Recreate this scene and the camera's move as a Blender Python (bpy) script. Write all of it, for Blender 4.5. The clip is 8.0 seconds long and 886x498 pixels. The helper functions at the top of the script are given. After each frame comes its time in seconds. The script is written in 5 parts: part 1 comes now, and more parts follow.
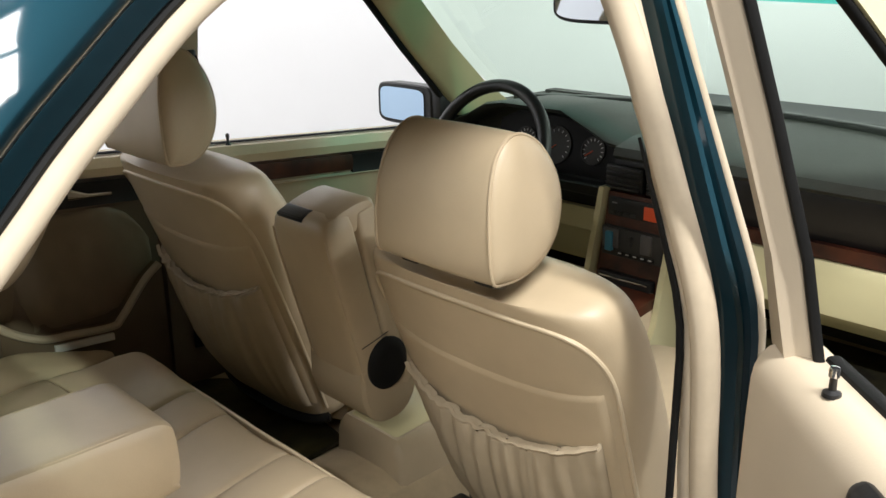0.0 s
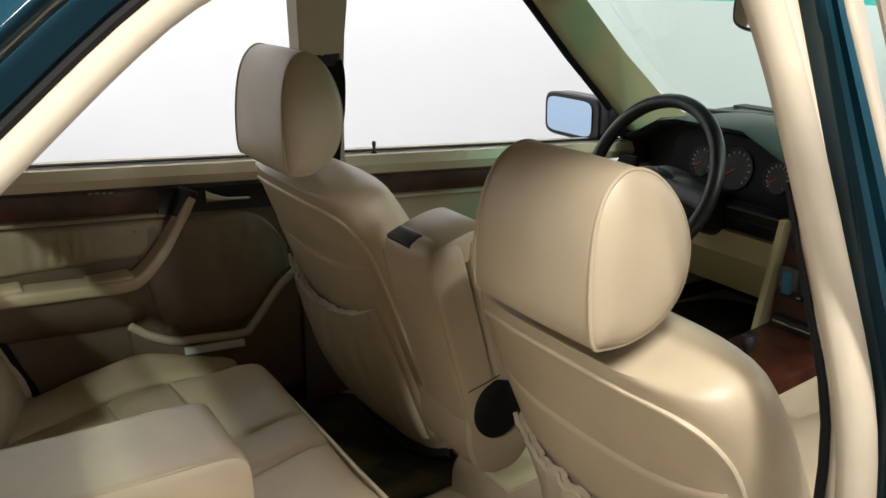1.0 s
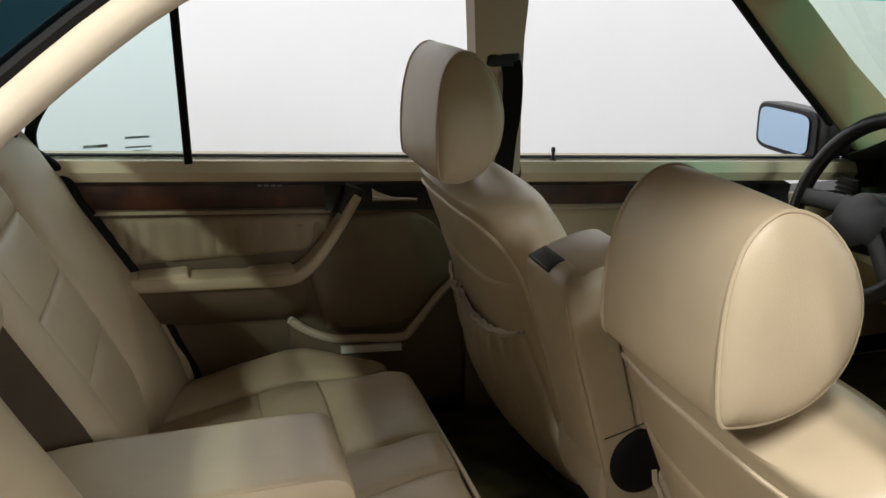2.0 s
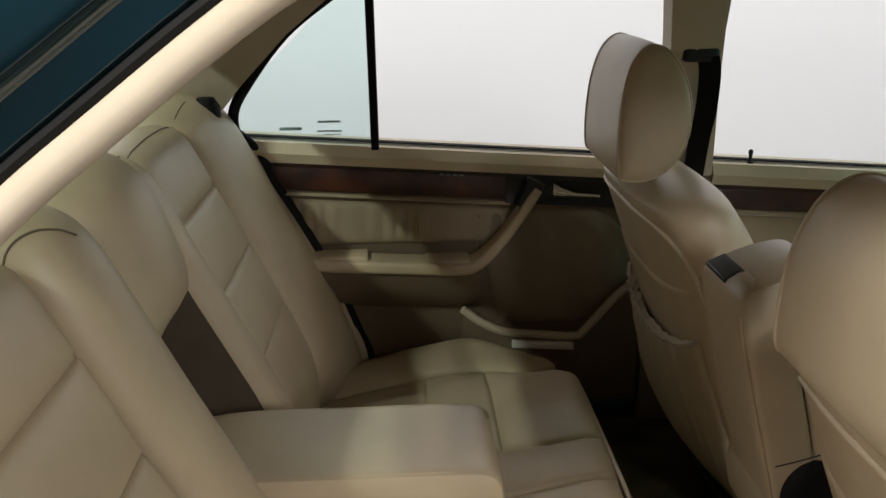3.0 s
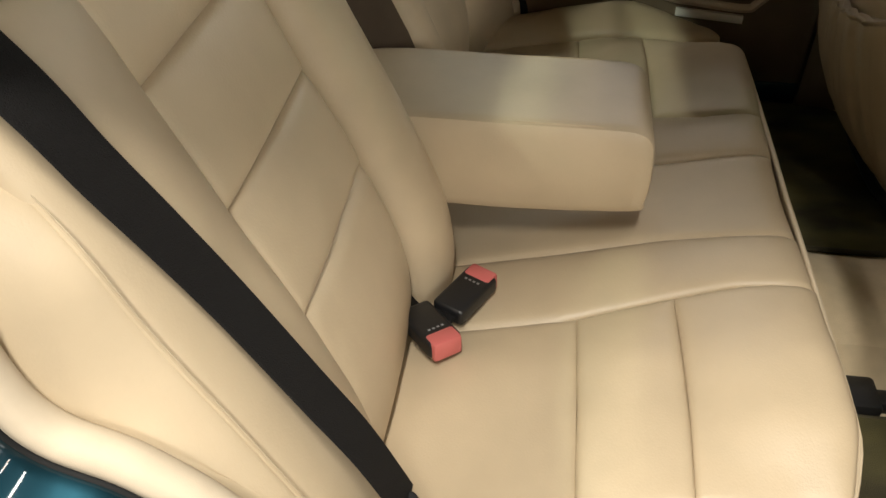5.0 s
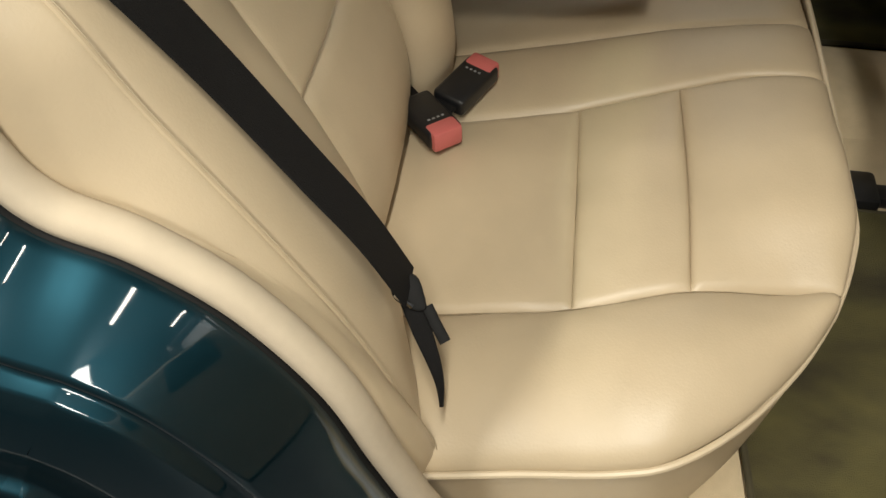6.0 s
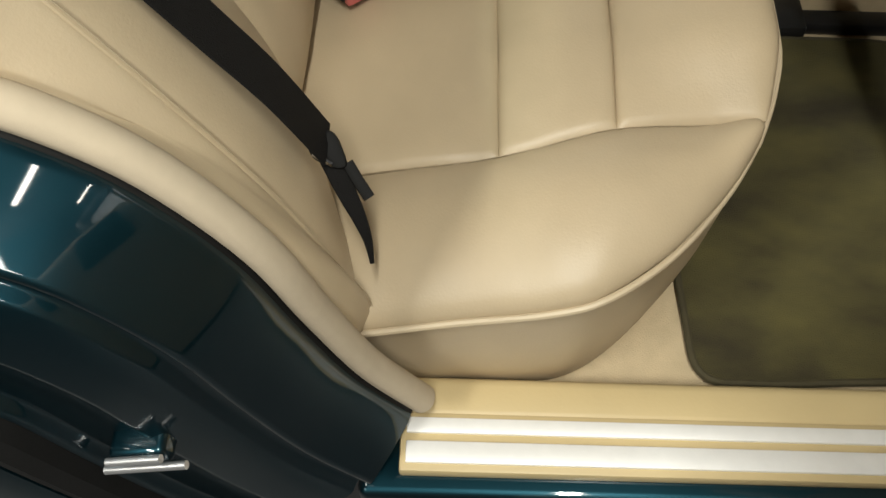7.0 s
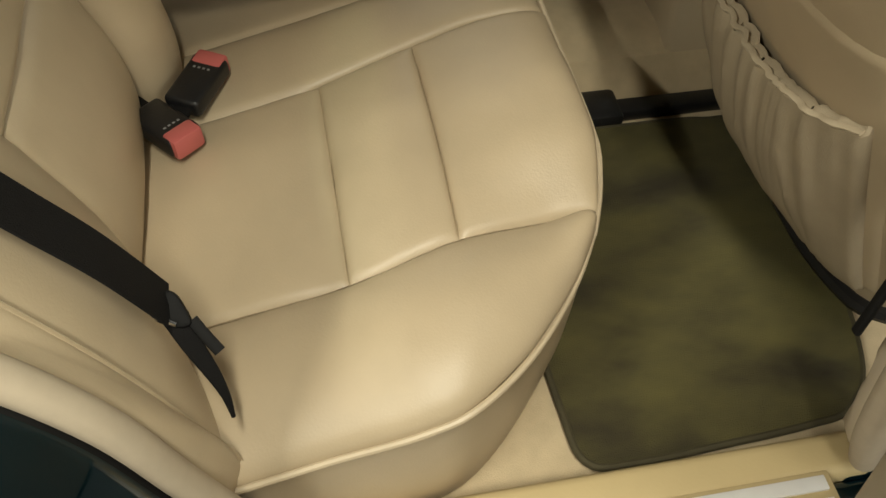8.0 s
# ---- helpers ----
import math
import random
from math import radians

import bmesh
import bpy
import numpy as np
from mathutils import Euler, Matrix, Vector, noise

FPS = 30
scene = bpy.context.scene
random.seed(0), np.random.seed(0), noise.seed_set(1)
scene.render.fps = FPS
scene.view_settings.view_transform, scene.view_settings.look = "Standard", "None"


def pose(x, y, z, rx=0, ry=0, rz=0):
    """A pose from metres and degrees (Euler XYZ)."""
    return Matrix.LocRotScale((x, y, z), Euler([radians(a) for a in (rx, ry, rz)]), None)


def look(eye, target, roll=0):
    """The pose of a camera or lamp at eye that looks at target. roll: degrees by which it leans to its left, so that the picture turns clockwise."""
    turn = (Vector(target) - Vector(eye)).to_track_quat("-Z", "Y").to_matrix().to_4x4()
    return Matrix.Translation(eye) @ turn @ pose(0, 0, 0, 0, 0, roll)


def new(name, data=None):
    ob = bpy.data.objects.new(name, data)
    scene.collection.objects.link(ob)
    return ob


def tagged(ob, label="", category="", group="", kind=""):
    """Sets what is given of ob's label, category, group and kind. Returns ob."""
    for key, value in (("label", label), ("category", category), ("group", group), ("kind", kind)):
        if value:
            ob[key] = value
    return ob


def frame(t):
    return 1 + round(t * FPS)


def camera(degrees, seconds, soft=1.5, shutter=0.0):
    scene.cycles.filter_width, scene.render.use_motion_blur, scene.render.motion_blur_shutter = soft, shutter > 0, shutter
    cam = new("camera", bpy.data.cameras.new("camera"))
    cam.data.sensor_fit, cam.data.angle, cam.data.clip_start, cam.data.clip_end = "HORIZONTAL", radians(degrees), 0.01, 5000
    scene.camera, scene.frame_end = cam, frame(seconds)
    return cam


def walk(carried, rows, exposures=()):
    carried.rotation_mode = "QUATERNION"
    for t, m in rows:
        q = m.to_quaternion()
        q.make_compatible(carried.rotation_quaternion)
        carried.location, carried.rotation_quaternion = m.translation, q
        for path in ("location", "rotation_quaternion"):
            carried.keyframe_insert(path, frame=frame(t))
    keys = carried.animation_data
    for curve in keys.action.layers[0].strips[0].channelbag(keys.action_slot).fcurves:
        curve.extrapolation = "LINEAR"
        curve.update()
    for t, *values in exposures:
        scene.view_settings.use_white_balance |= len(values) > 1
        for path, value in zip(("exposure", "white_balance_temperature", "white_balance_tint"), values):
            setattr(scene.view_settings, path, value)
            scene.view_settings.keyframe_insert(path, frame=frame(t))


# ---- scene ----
cam = camera(52.6, 8.0)
PATH = [
    (0, (1.197, 0.186, 1.347), (-0.177, 1.501, 0.73), -0.8),
    (0.5, (1.168, 0.284, 1.338), (-0.343, 1.445, 0.73), -0.7),
    (1, (1.139, 0.382, 1.34), (-0.501, 1.355, 0.735), -0.7),
    (1.5, (1.105, 0.472, 1.335), (-0.649, 1.221, 0.733), -0.7),
    (1.7, (1.09, 0.499, 1.335), (-0.7, 1.155, 0.73), -0.8),
    (2.8, (1.063, 0.576, 1.335), (-0.833, 0.759, 0.725), 0.1),
    (3, (1.06, 0.573, 1.33), (-0.84, 0.67, 0.712), -0.5),
    (3.5, (1.055, 0.563, 1.322), (-0.815, 0.508, 0.613), -0.7),
    (4, (1.049, 0.559, 1.319), (-0.73, 0.387, 0.422), -0.7),
    (4.2, (1.053, 0.555, 1.307), (-0.69, 0.364, 0.344), -0.6),
    (5.3, (1.046, 0.544, 1.28), (-0.419, 0.387, -0.073), 1.1),
    (5.5, (1.044, 0.544, 1.275), (-0.358, 0.395, -0.143), 0.9),
    (6, (1.053, 0.543, 1.262), (-0.201, 0.415, -0.291), 1.6),
    (6.5, (1.056, 0.553, 1.246), (-0.081, 0.432, -0.395), 0.3),
    (7, (1.056, 0.566, 1.24), (0.025, 0.568, -0.474), 1.7),
    (7.5, (1.057, 0.587, 1.235), (-0.001, 0.777, -0.451), 3.1),
    (8, (1.048, 0.594, 1.25), (-0.164, 0.865, -0.318), 2.4),
]
walk(cam, [(t, look(e, g, r)) for t, e, g, r in PATH],
     exposures=[(0.0, 0.32, 6200, 10), (0.8, 0.28, 6150, 10), (1.7, 0.09, 6150, 10), (3.0, -0.08, 6250, 11), (3.6, 0.02, 6400, 12), (4.1, 0.30, 6800, 12), (5.3, 0.20, 6600, 9),
                (6.0, -0.14, 6650, 7), (6.5, -0.46, 6700, 7), (7.0, -0.39, 6500, 5), (7.5, -0.40, 6600, 4), (8.0, -0.42, 7000, 3)])

# ---- world and lamps ----
world = bpy.data.worlds.new("world")
scene.world = world
world.use_nodes = True
world.node_tree.nodes["Background"].inputs[0].default_value = (0.9, 0.92, 1.0, 1)
world.node_tree.nodes["Background"].inputs[1].default_value = 0.04


def strip_lamp(x, y, z, length, watts, width=0.16, aim=(0, 0, -1), along_x=False, tone=(1.0, 0.955, 0.875)):
    """A long ceiling lamp whose face looks along aim."""
    data = bpy.data.lights.new("strip_lamp", "AREA")
    data.shape, data.size, data.size_y = "RECTANGLE", width, length
    data.energy, data.color = watts, tone
    ob = new("strip_lamp", data)
    back = -Vector(aim).normalized()
    run = V(1, 0, 0) if along_x else V(0, 1, 0)
    ob.matrix_basis = Matrix.Translation(V(x, y, z)) @ Matrix((run.cross(back), run, back)).transposed().to_4x4()
    return ob


def V(*a):
    return Vector(a)


ROOM = (-3.6, 5.4, -5.0, 8.5, 3.8)
# rows over the open side of the car
for lx, ly, watts in ((2.8, -2.2, 190), (2.2, 0.5, 150), (2.9, 3.1, 45), (2.75, 5.6, 40)):
    strip_lamp(lx, ly, ROOM[4] - 0.12, 1.7, watts, 0.12, (0, 0, -1), True)
# daylight from the two panes of a high window in the east wall, and a lamp over the rear window
for wz, watts in ((2.75, 56), (3.40, 56)):
    strip_lamp(ROOM[1] - 0.03, 2.9, wz, 0.8, watts, 0.56, (-1, 0, 0), False, (1.0, 0.98, 0.93))
strip_lamp(0.1, -1.85, ROOM[4] - 0.12, 1.2, 46, 0.12, (0, 0, -1), True)
# wall washers, unseen and added to whiten the west and north walls
for ly in (-2.2, 1.2, 4.6):
    strip_lamp(-2.2, ly, ROOM[4] - 0.12, 3.2, 72, 0.2, (-0.8, 0, -0.6), False, (1.0, 0.965, 0.92))
for lx in (-2.2, 1.0, 4.0):
    strip_lamp(lx, 6.9, ROOM[4] - 0.12, 2.8, 88, 0.2, (0, 0.8, -0.6), True, (1.0, 0.965, 0.92))


# ---- materials ----
def mat(name, color, rough=0.5, metal=0.0, vary=0.12, scale=30.0, bump=0.15, bump_scale=300.0,
        coat=0.0, dark=None, big=3.0, spec=0.5, sheen=0.0, brushed=False):
    m = bpy.data.materials.new(name)
    m.use_nodes = True
    nt = m.node_tree
    b = nt.nodes["Principled BSDF"]
    co = nt.nodes.new("ShaderNodeTexCoord")
    n1 = nt.nodes.new("ShaderNodeTexNoise")
    n1.inputs["Scale"].default_value, n1.inputs["Detail"].default_value = big, 4
    n2 = nt.nodes.new("ShaderNodeTexNoise")
    n2.inputs["Scale"].default_value, n2.inputs["Detail"].default_value = scale, 5
    nt.links.new(co.outputs["Object"], n1.inputs["Vector"])
    nt.links.new(co.outputs["Object"], n2.inputs["Vector"])
    if brushed:
        # nap brushed in streaks across the pile
        st = nt.nodes.new("ShaderNodeMapping")
        st.inputs["Scale"].default_value, st.inputs["Rotation"].default_value = (1.0, 0.55, 1.0), (0, 0, radians(32))
        nt.links.new(co.outputs["Object"], st.inputs["Vector"])
        nt.links.new(st.outputs[0], n1.inputs["Vector"])
        nt.links.new(st.outputs[0], n2.inputs["Vector"])
        n1.inputs["Distortion"].default_value = 0.8
    add = nt.nodes.new("ShaderNodeMath")
    add.operation = "ADD"
    nt.links.new(n1.outputs["Fac"], add.inputs[0])
    nt.links.new(n2.outputs["Fac"], add.inputs[1])
    ramp = nt.nodes.new("ShaderNodeValToRGB")
    lo = dark or tuple(c * (1 - vary) for c in color)
    ramp.color_ramp.elements[0].position, ramp.color_ramp.elements[0].color = 0.35, (*lo, 1)
    ramp.color_ramp.elements[1].position, ramp.color_ramp.elements[1].color = 0.65, (*color, 1)
    half = nt.nodes.new("ShaderNodeMath")
    half.operation = "MULTIPLY"
    half.inputs[1].default_value = 0.5
    nt.links.new(add.outputs[0], half.inputs[0])
    nt.links.new(half.outputs[0], ramp.inputs[0])
    nt.links.new(ramp.outputs[0], b.inputs["Base Color"])
    b.inputs["Roughness"].default_value, b.inputs["Metallic"].default_value = rough, metal
    b.inputs["Specular IOR Level"].default_value = spec
    if coat:
        b.inputs["Coat Weight"].default_value, b.inputs["Coat Roughness"].default_value = coat, 0.045
    if sheen:
        b.inputs["Sheen Weight"].default_value = sheen
    if bump:
        n3 = nt.nodes.new("ShaderNodeTexNoise")
        n3.inputs["Scale"].default_value, n3.inputs["Detail"].default_value = bump_scale, 3
        nt.links.new(co.outputs["Object"], n3.inputs["Vector"])
        bm_node = nt.nodes.new("ShaderNodeBump")
        bm_node.inputs["Strength"].default_value, bm_node.inputs["Distance"].default_value = bump, 0.002
        nt.links.new(n3.outputs["Fac"], bm_node.inputs["Height"])
        nt.links.new(bm_node.outputs[0], b.inputs["Normal"])
    return m


def glass(name, color, rough=0.0):
    m = bpy.data.materials.new(name)
    m.use_nodes = True
    nt = m.node_tree
    nt.nodes.remove(nt.nodes["Principled BSDF"])
    tr = nt.nodes.new("ShaderNodeBsdfTransparent")
    tr.inputs[0].default_value = (*color, 1)
    gl = nt.nodes.new("ShaderNodeBsdfGlossy")
    gl.inputs["Roughness"].default_value = rough
    lw = nt.nodes.new("ShaderNodeLayerWeight")
    lw.inputs[0].default_value = 0.5
    pw = nt.nodes.new("ShaderNodeMath")
    pw.operation, pw.inputs[1].default_value = "POWER", 4.0
    nt.links.new(lw.outputs["Facing"], pw.inputs[0])
    fr = nt.nodes.new("ShaderNodeMath")
    fr.operation, fr.inputs[1].default_value, fr.inputs[2].default_value = "MULTIPLY_ADD", 0.7, 0.04
    nt.links.new(pw.outputs[0], fr.inputs[0])
    mix = nt.nodes.new("ShaderNodeMixShader")
    nt.links.new(fr.outputs[0], mix.inputs[0])
    nt.links.new(tr.outputs[0], mix.inputs[1])
    nt.links.new(gl.outputs[0], mix.inputs[2])
    nt.links.new(mix.outputs[0], nt.nodes["Material Output"].inputs[0])
    return m


LEATHER = mat("leather", (0.515, 0.415, 0.28), 0.42, vary=0.14, scale=14, bump=0.12, bump_scale=420)
LEATHER_IN = mat("leather_trim", (0.46, 0.375, 0.255), 0.5, vary=0.10, scale=14, bump=0.12, bump_scale=350)
PIPING = mat("piping", (0.58, 0.48, 0.335), 0.45, vary=0.08, bump=0.05)
# Cream tinted yellow-green: light through the green windscreen is in the colour.
DASHCREAM = mat("green_lit_cream", (0.60, 0.555, 0.33), 0.45, vary=0.08, scale=9, bump=0.08, bump_scale=500)
VINYL = mat("vinyl", (0.57, 0.485, 0.37), 0.5, vary=0.07, scale=9, bump=0.08, bump_scale=500)
# Lighter than the vinyl: window light on the capping is in the colour.
LIT_CAPPING = mat("belt_capping", (0.76, 0.65, 0.46), 0.5, vary=0.07, scale=9, bump=0.08, bump_scale=500)
SILL = mat("sill_plastic", (0.58, 0.46, 0.25), 0.45, vary=0.08, scale=9, bump=0.06, bump_scale=300)
# Lower trim darkened to brown, with the shade down there put into the colour.
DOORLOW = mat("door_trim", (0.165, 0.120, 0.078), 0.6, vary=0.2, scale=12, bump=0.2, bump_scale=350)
# Both darker than the other leather; shade on the far door is in them.
DOORMID = mat("door_leather_shaded", (0.33, 0.26, 0.17), 0.55, vary=0.15, scale=14, bump=0.15, bump_scale=350)
DOORSOFT = mat("door_panel_shaded", (0.24, 0.185, 0.125), 0.55, vary=0.2, scale=14, bump=0.2, bump_scale=350)
DOORARM = mat("door_armrest", (0.50, 0.40, 0.27), 0.5, vary=0.1, scale=10, bump=0.1, bump_scale=400)
CLOTH = mat("weatherstrip_cloth", (0.53, 0.445, 0.33), 0.85, vary=0.10, scale=60, bump=0.10, bump_scale=1100)
# Dark brown stands for the shade inside the armrest's hollow.
HOLLOW_SHADE = mat("hollow_shade", (0.075, 0.052, 0.033), 0.95, vary=0.2, scale=30, bump=0.2, bump_scale=600)
POCKET = mat("pocket_fabric", (0.42, 0.345, 0.24), 0.75, vary=0.14, scale=25, bump=0.25, bump_scale=500)
CARPET = mat("carpet", (0.56, 0.45, 0.29), 0.95, vary=0.20, scale=40, bump=0.4, bump_scale=700, sheen=0.2)
MAT_PILE = mat("mat_pile", (0.112, 0.098, 0.030), 0.95, dark=(0.016, 0.012, 0.006), scale=14, big=3.4, bump=0.9, bump_scale=600, brushed=True)
MAT_EDGE = mat("mat_binding", (0.055, 0.046, 0.020), 0.8, vary=0.3, scale=60, bump=0.5, bump_scale=900)
PAINT = mat("teal_paint", (0.0040, 0.028, 0.041), 0.38, metal=0.9, vary=0.05, bump=0.0, coat=1.0)
WOOD = mat("burl_wood", (0.085, 0.022, 0.009), 0.38, vary=0.5, scale=22, big=9, bump=0.0, coat=0.12, dark=(0.016, 0.005, 0.003))
BLACK = mat("black_plastic", (0.010, 0.010, 0.011), 0.42, vary=0.2, bump=0.1)
DARK = mat("dark_trim", (0.035, 0.034, 0.032), 0.6, vary=0.2, bump=0.2, bump_scale=250)
DASHTOP = mat("dash_vinyl", (0.058, 0.062, 0.055), 0.55, vary=0.12, bump=0.3, bump_scale=260)
RUBBER = mat("black_rubber", (0.010, 0.010, 0.010), 0.65, vary=0.2, bump=0.1, spec=0.15)
WEBBING = mat("belt_webbing", (0.007, 0.0065, 0.0065), 0.8, vary=0.2, scale=80, bump=0.5, bump_scale=900, spec=0.2)
CHROME = mat("chrome", (0.75, 0.75, 0.75), 0.12, metal=1.0, vary=0.03, bump=0.0)
ALU = mat("brushed_aluminium", (0.90, 0.90, 0.90), 0.5, metal=0.25, vary=0.06, scale=60, bump=0.05)
RED = mat("red_button", (0.52, 0.13, 0.12), 0.4, vary=0.1, bump=0.0)
HEADLINER = mat("headliner", (0.42, 0.37, 0.29), 0.9, vary=0.06, bump=0.3, bump_scale=500)
WALL = mat("white_wall", (0.86, 0.86, 0.87), 0.9, vary=0.02, scale=3, big=0.5, bump=0.05, bump_scale=80)
# East and south walls are unseen; their dark tone limits fill and reflections.
DARKWALL = mat("grey_wall", (0.10, 0.098, 0.092), 0.8, vary=0.1, scale=3, big=0.5, bump=0.1, bump_scale=60)
CEIL = mat("grey_ceiling", (0.10, 0.10, 0.105), 0.9, vary=0.05, scale=3, big=0.5, bump=0.05)
FLOOR = mat("grey_floor", (0.035, 0.035, 0.037), 0.45, vary=0.15, scale=6, big=0.8, bump=0.1, bump_scale=40)
GREEN_GLASS = glass("green_glass", (0.76, 0.90, 0.80))
BAND_GLASS = glass("shade_band_glass", (0.10, 0.62, 0.52))
MIRROR = mat("mirror_glass", (0.82, 0.88, 0.95), 0.03, metal=1.0, vary=0.0, bump=0.0)
WING_GLASS = mat("wing_mirror_glass", (0.52, 0.70, 0.92), 0.03, metal=1.0, vary=0.0, bump=0.0)
DIAL = mat("dial_face", (0.008, 0.008, 0.008), 0.5, vary=0.1, bump=0.0, spec=0.15)
WHITE_INK = mat("white_ink", (0.75, 0.75, 0.72), 0.6, vary=0.05, bump=0.0)
GREY_INK = mat("grey_ink", (0.22, 0.22, 0.22), 0.6, vary=0.1, bump=0.0)
RED_INK = mat("red_ink", (0.75, 0.10, 0.03), 0.5, vary=0.05, bump=0.0)


# ---- mesh tools ----
def thing(name, base, label, category, group="", kind=""):
    ob = new(name)
    ob.empty_display_size = 0.05
    ob.location = base
    tagged(ob, label, category, group, kind)
    bpy.context.view_layer.update()
    return ob


def part(name, bm, material, parent, label="", sharp=40):
    me = bpy.data.meshes.new(name)
    bmesh.ops.recalc_face_normals(bm, faces=bm.faces)
    bm.to_mesh(me)
    bm.free()
    me.materials.append(material)
    for p in me.polygons:
        p.use_smooth = True
    me.set_sharp_from_angle(angle=radians(sharp))
    ob = new(name, me)
    if parent is not None:
        ob.parent = parent
        if parent.type == "EMPTY":
            ob.matrix_parent_inverse = Matrix.Translation(-Vector(parent.location))
    if label:
        ob["label"] = label
    return ob


def spline(pts, n=8, closed=False):
    """Smooth points through the given ones."""
    pts = [Vector(p) for p in pts]
    out, m = [], len(pts)
    for i in range(m if closed else m - 1):
        if closed:
            a, b, c, d = (pts[(i + k) % m] for k in (-1, 0, 1, 2))
        else:
            a, b, c, d = pts[max(i - 1, 0)], pts[i], pts[i + 1], pts[min(i + 2, m - 1)]
        for k in range(n):
            t = k / n
            out.append(0.5 * (2 * b + (c - a) * t + (2 * a - 5 * b + 4 * c - d) * t * t + (3 * b - a - 3 * c + d) * t ** 3))
    if not closed:
        out.append(pts[-1])
    return out


def bridge(bm, rings, closed_ring=True, cap=True):
    vs = [[bm.verts.new(p) for p in r] for r in rings]
    for a, b in zip(vs, vs[1:]):
        n = len(a)
        for i in range(n if closed_ring else n - 1):
            j = (i + 1) % n
            bm.faces.new((a[i], a[j], b[j], b[i]))
    if cap and closed_ring:
        bm.faces.new(vs[0])
        bm.faces.new(vs[-1])
    return bm


def loft(rings, cap=True):
    return bridge(bmesh.new(), rings, True, cap)


def sweep(pts, section, up, closed=False):
    """Moves a flat section (side, up) along the points; up is a vector or one for each point."""
    bm, rings, n = bmesh.new(), [], len(pts)
    for i, p in enumerate(pts):
        a = pts[(i - 1) % n] if closed or i else pts[i]
        b = pts[(i + 1) % n] if closed or i < n - 1 else pts[i]
        t = (b - a).normalized()
        u = Vector(up[i]) if isinstance(up, list) else Vector(up)
        side = t.cross(u).normalized()
        u = side.cross(t).normalized()
        sec = section(i / (n - 1)) if callable(section) else section
        rings.append([p + side * s + u * h for s, h in sec])
    if closed:
        rings.append(rings[0])
        bridge(bm, rings, True, False)
        bmesh.ops.remove_doubles(bm, verts=bm.verts, dist=1e-6)
        return bm
    return bridge(bm, rings)


def circle(r, n=10, sx=1.0, sy=1.0):
    return [(r * sx * math.cos(2 * math.pi * k / n), r * sy * math.sin(2 * math.pi * k / n)) for k in range(n)]


def rounded(w, h, r, n=4):
    """A rounded rectangle, centred."""
    out = []
    for cx, cy, a0 in ((w / 2 - r, h / 2 - r, 0), (-w / 2 + r, h / 2 - r, 90), (-w / 2 + r, -h / 2 + r, 180), (w / 2 - r, -h / 2 + r, 270)):
        for k in range(n + 1):
            a = radians(a0 + 90 * k / n)
            out.append((cx + r * math.cos(a), cy + r * math.sin(a)))
    return out


def tube(pts, r, closed=False, n=8, up=None):
    if up is None:
        d = (pts[-1] - pts[0]) if not closed else (pts[len(pts) // 3] - pts[0]).cross(pts[len(pts) * 2 // 3] - pts[0])
        up = V(0, 0, 1) if closed is False and abs(d.normalized().z) < 0.8 else V(1, 0, 0)
        if closed:
            up = d.normalized()
    return sweep(pts, circle(r, n), up, closed)


def box(x0, x1, y0, y1, z0, z1, r=0.004, seg=2, m=None):
    bm = bmesh.new()
    bmesh.ops.create_cube(bm, size=1)
    for v in bm.verts:
        v.co = V((x0 + x1) / 2 + v.co.x * (x1 - x0), (y0 + y1) / 2 + v.co.y * (y1 - y0), (z0 + z1) / 2 + v.co.z * (z1 - z0))
    if r:
        bmesh.ops.bevel(bm, geom=bm.edges[:], offset=r, segments=seg, affect="EDGES", profile=0.5)
    if m is not None:
        bm.transform(m)
    return bm


def plate(outline, depth, r=0.003):
    """A slab from an outline of points, pushed along the vector depth, with softened rims."""
    bm = bmesh.new()
    vs = [bm.verts.new(p) for p in outline]
    f = bm.faces.new(vs)
    got = bmesh.ops.extrude_face_region(bm, geom=[f])
    bmesh.ops.translate(bm, verts=[g for g in got["geom"] if isinstance(g, bmesh.types.BMVert)], vec=depth)
    bmesh.ops.recalc_face_normals(bm, faces=bm.faces)
    if r:
        big = [e for e in bm.edges if len(e.link_faces) == 2 and any(len(x.verts) > 4 or x in (f,) for x in e.link_faces)]
        bmesh.ops.bevel(bm, geom=big, offset=r, segments=2, affect="EDGES", profile=0.5)
    return bm


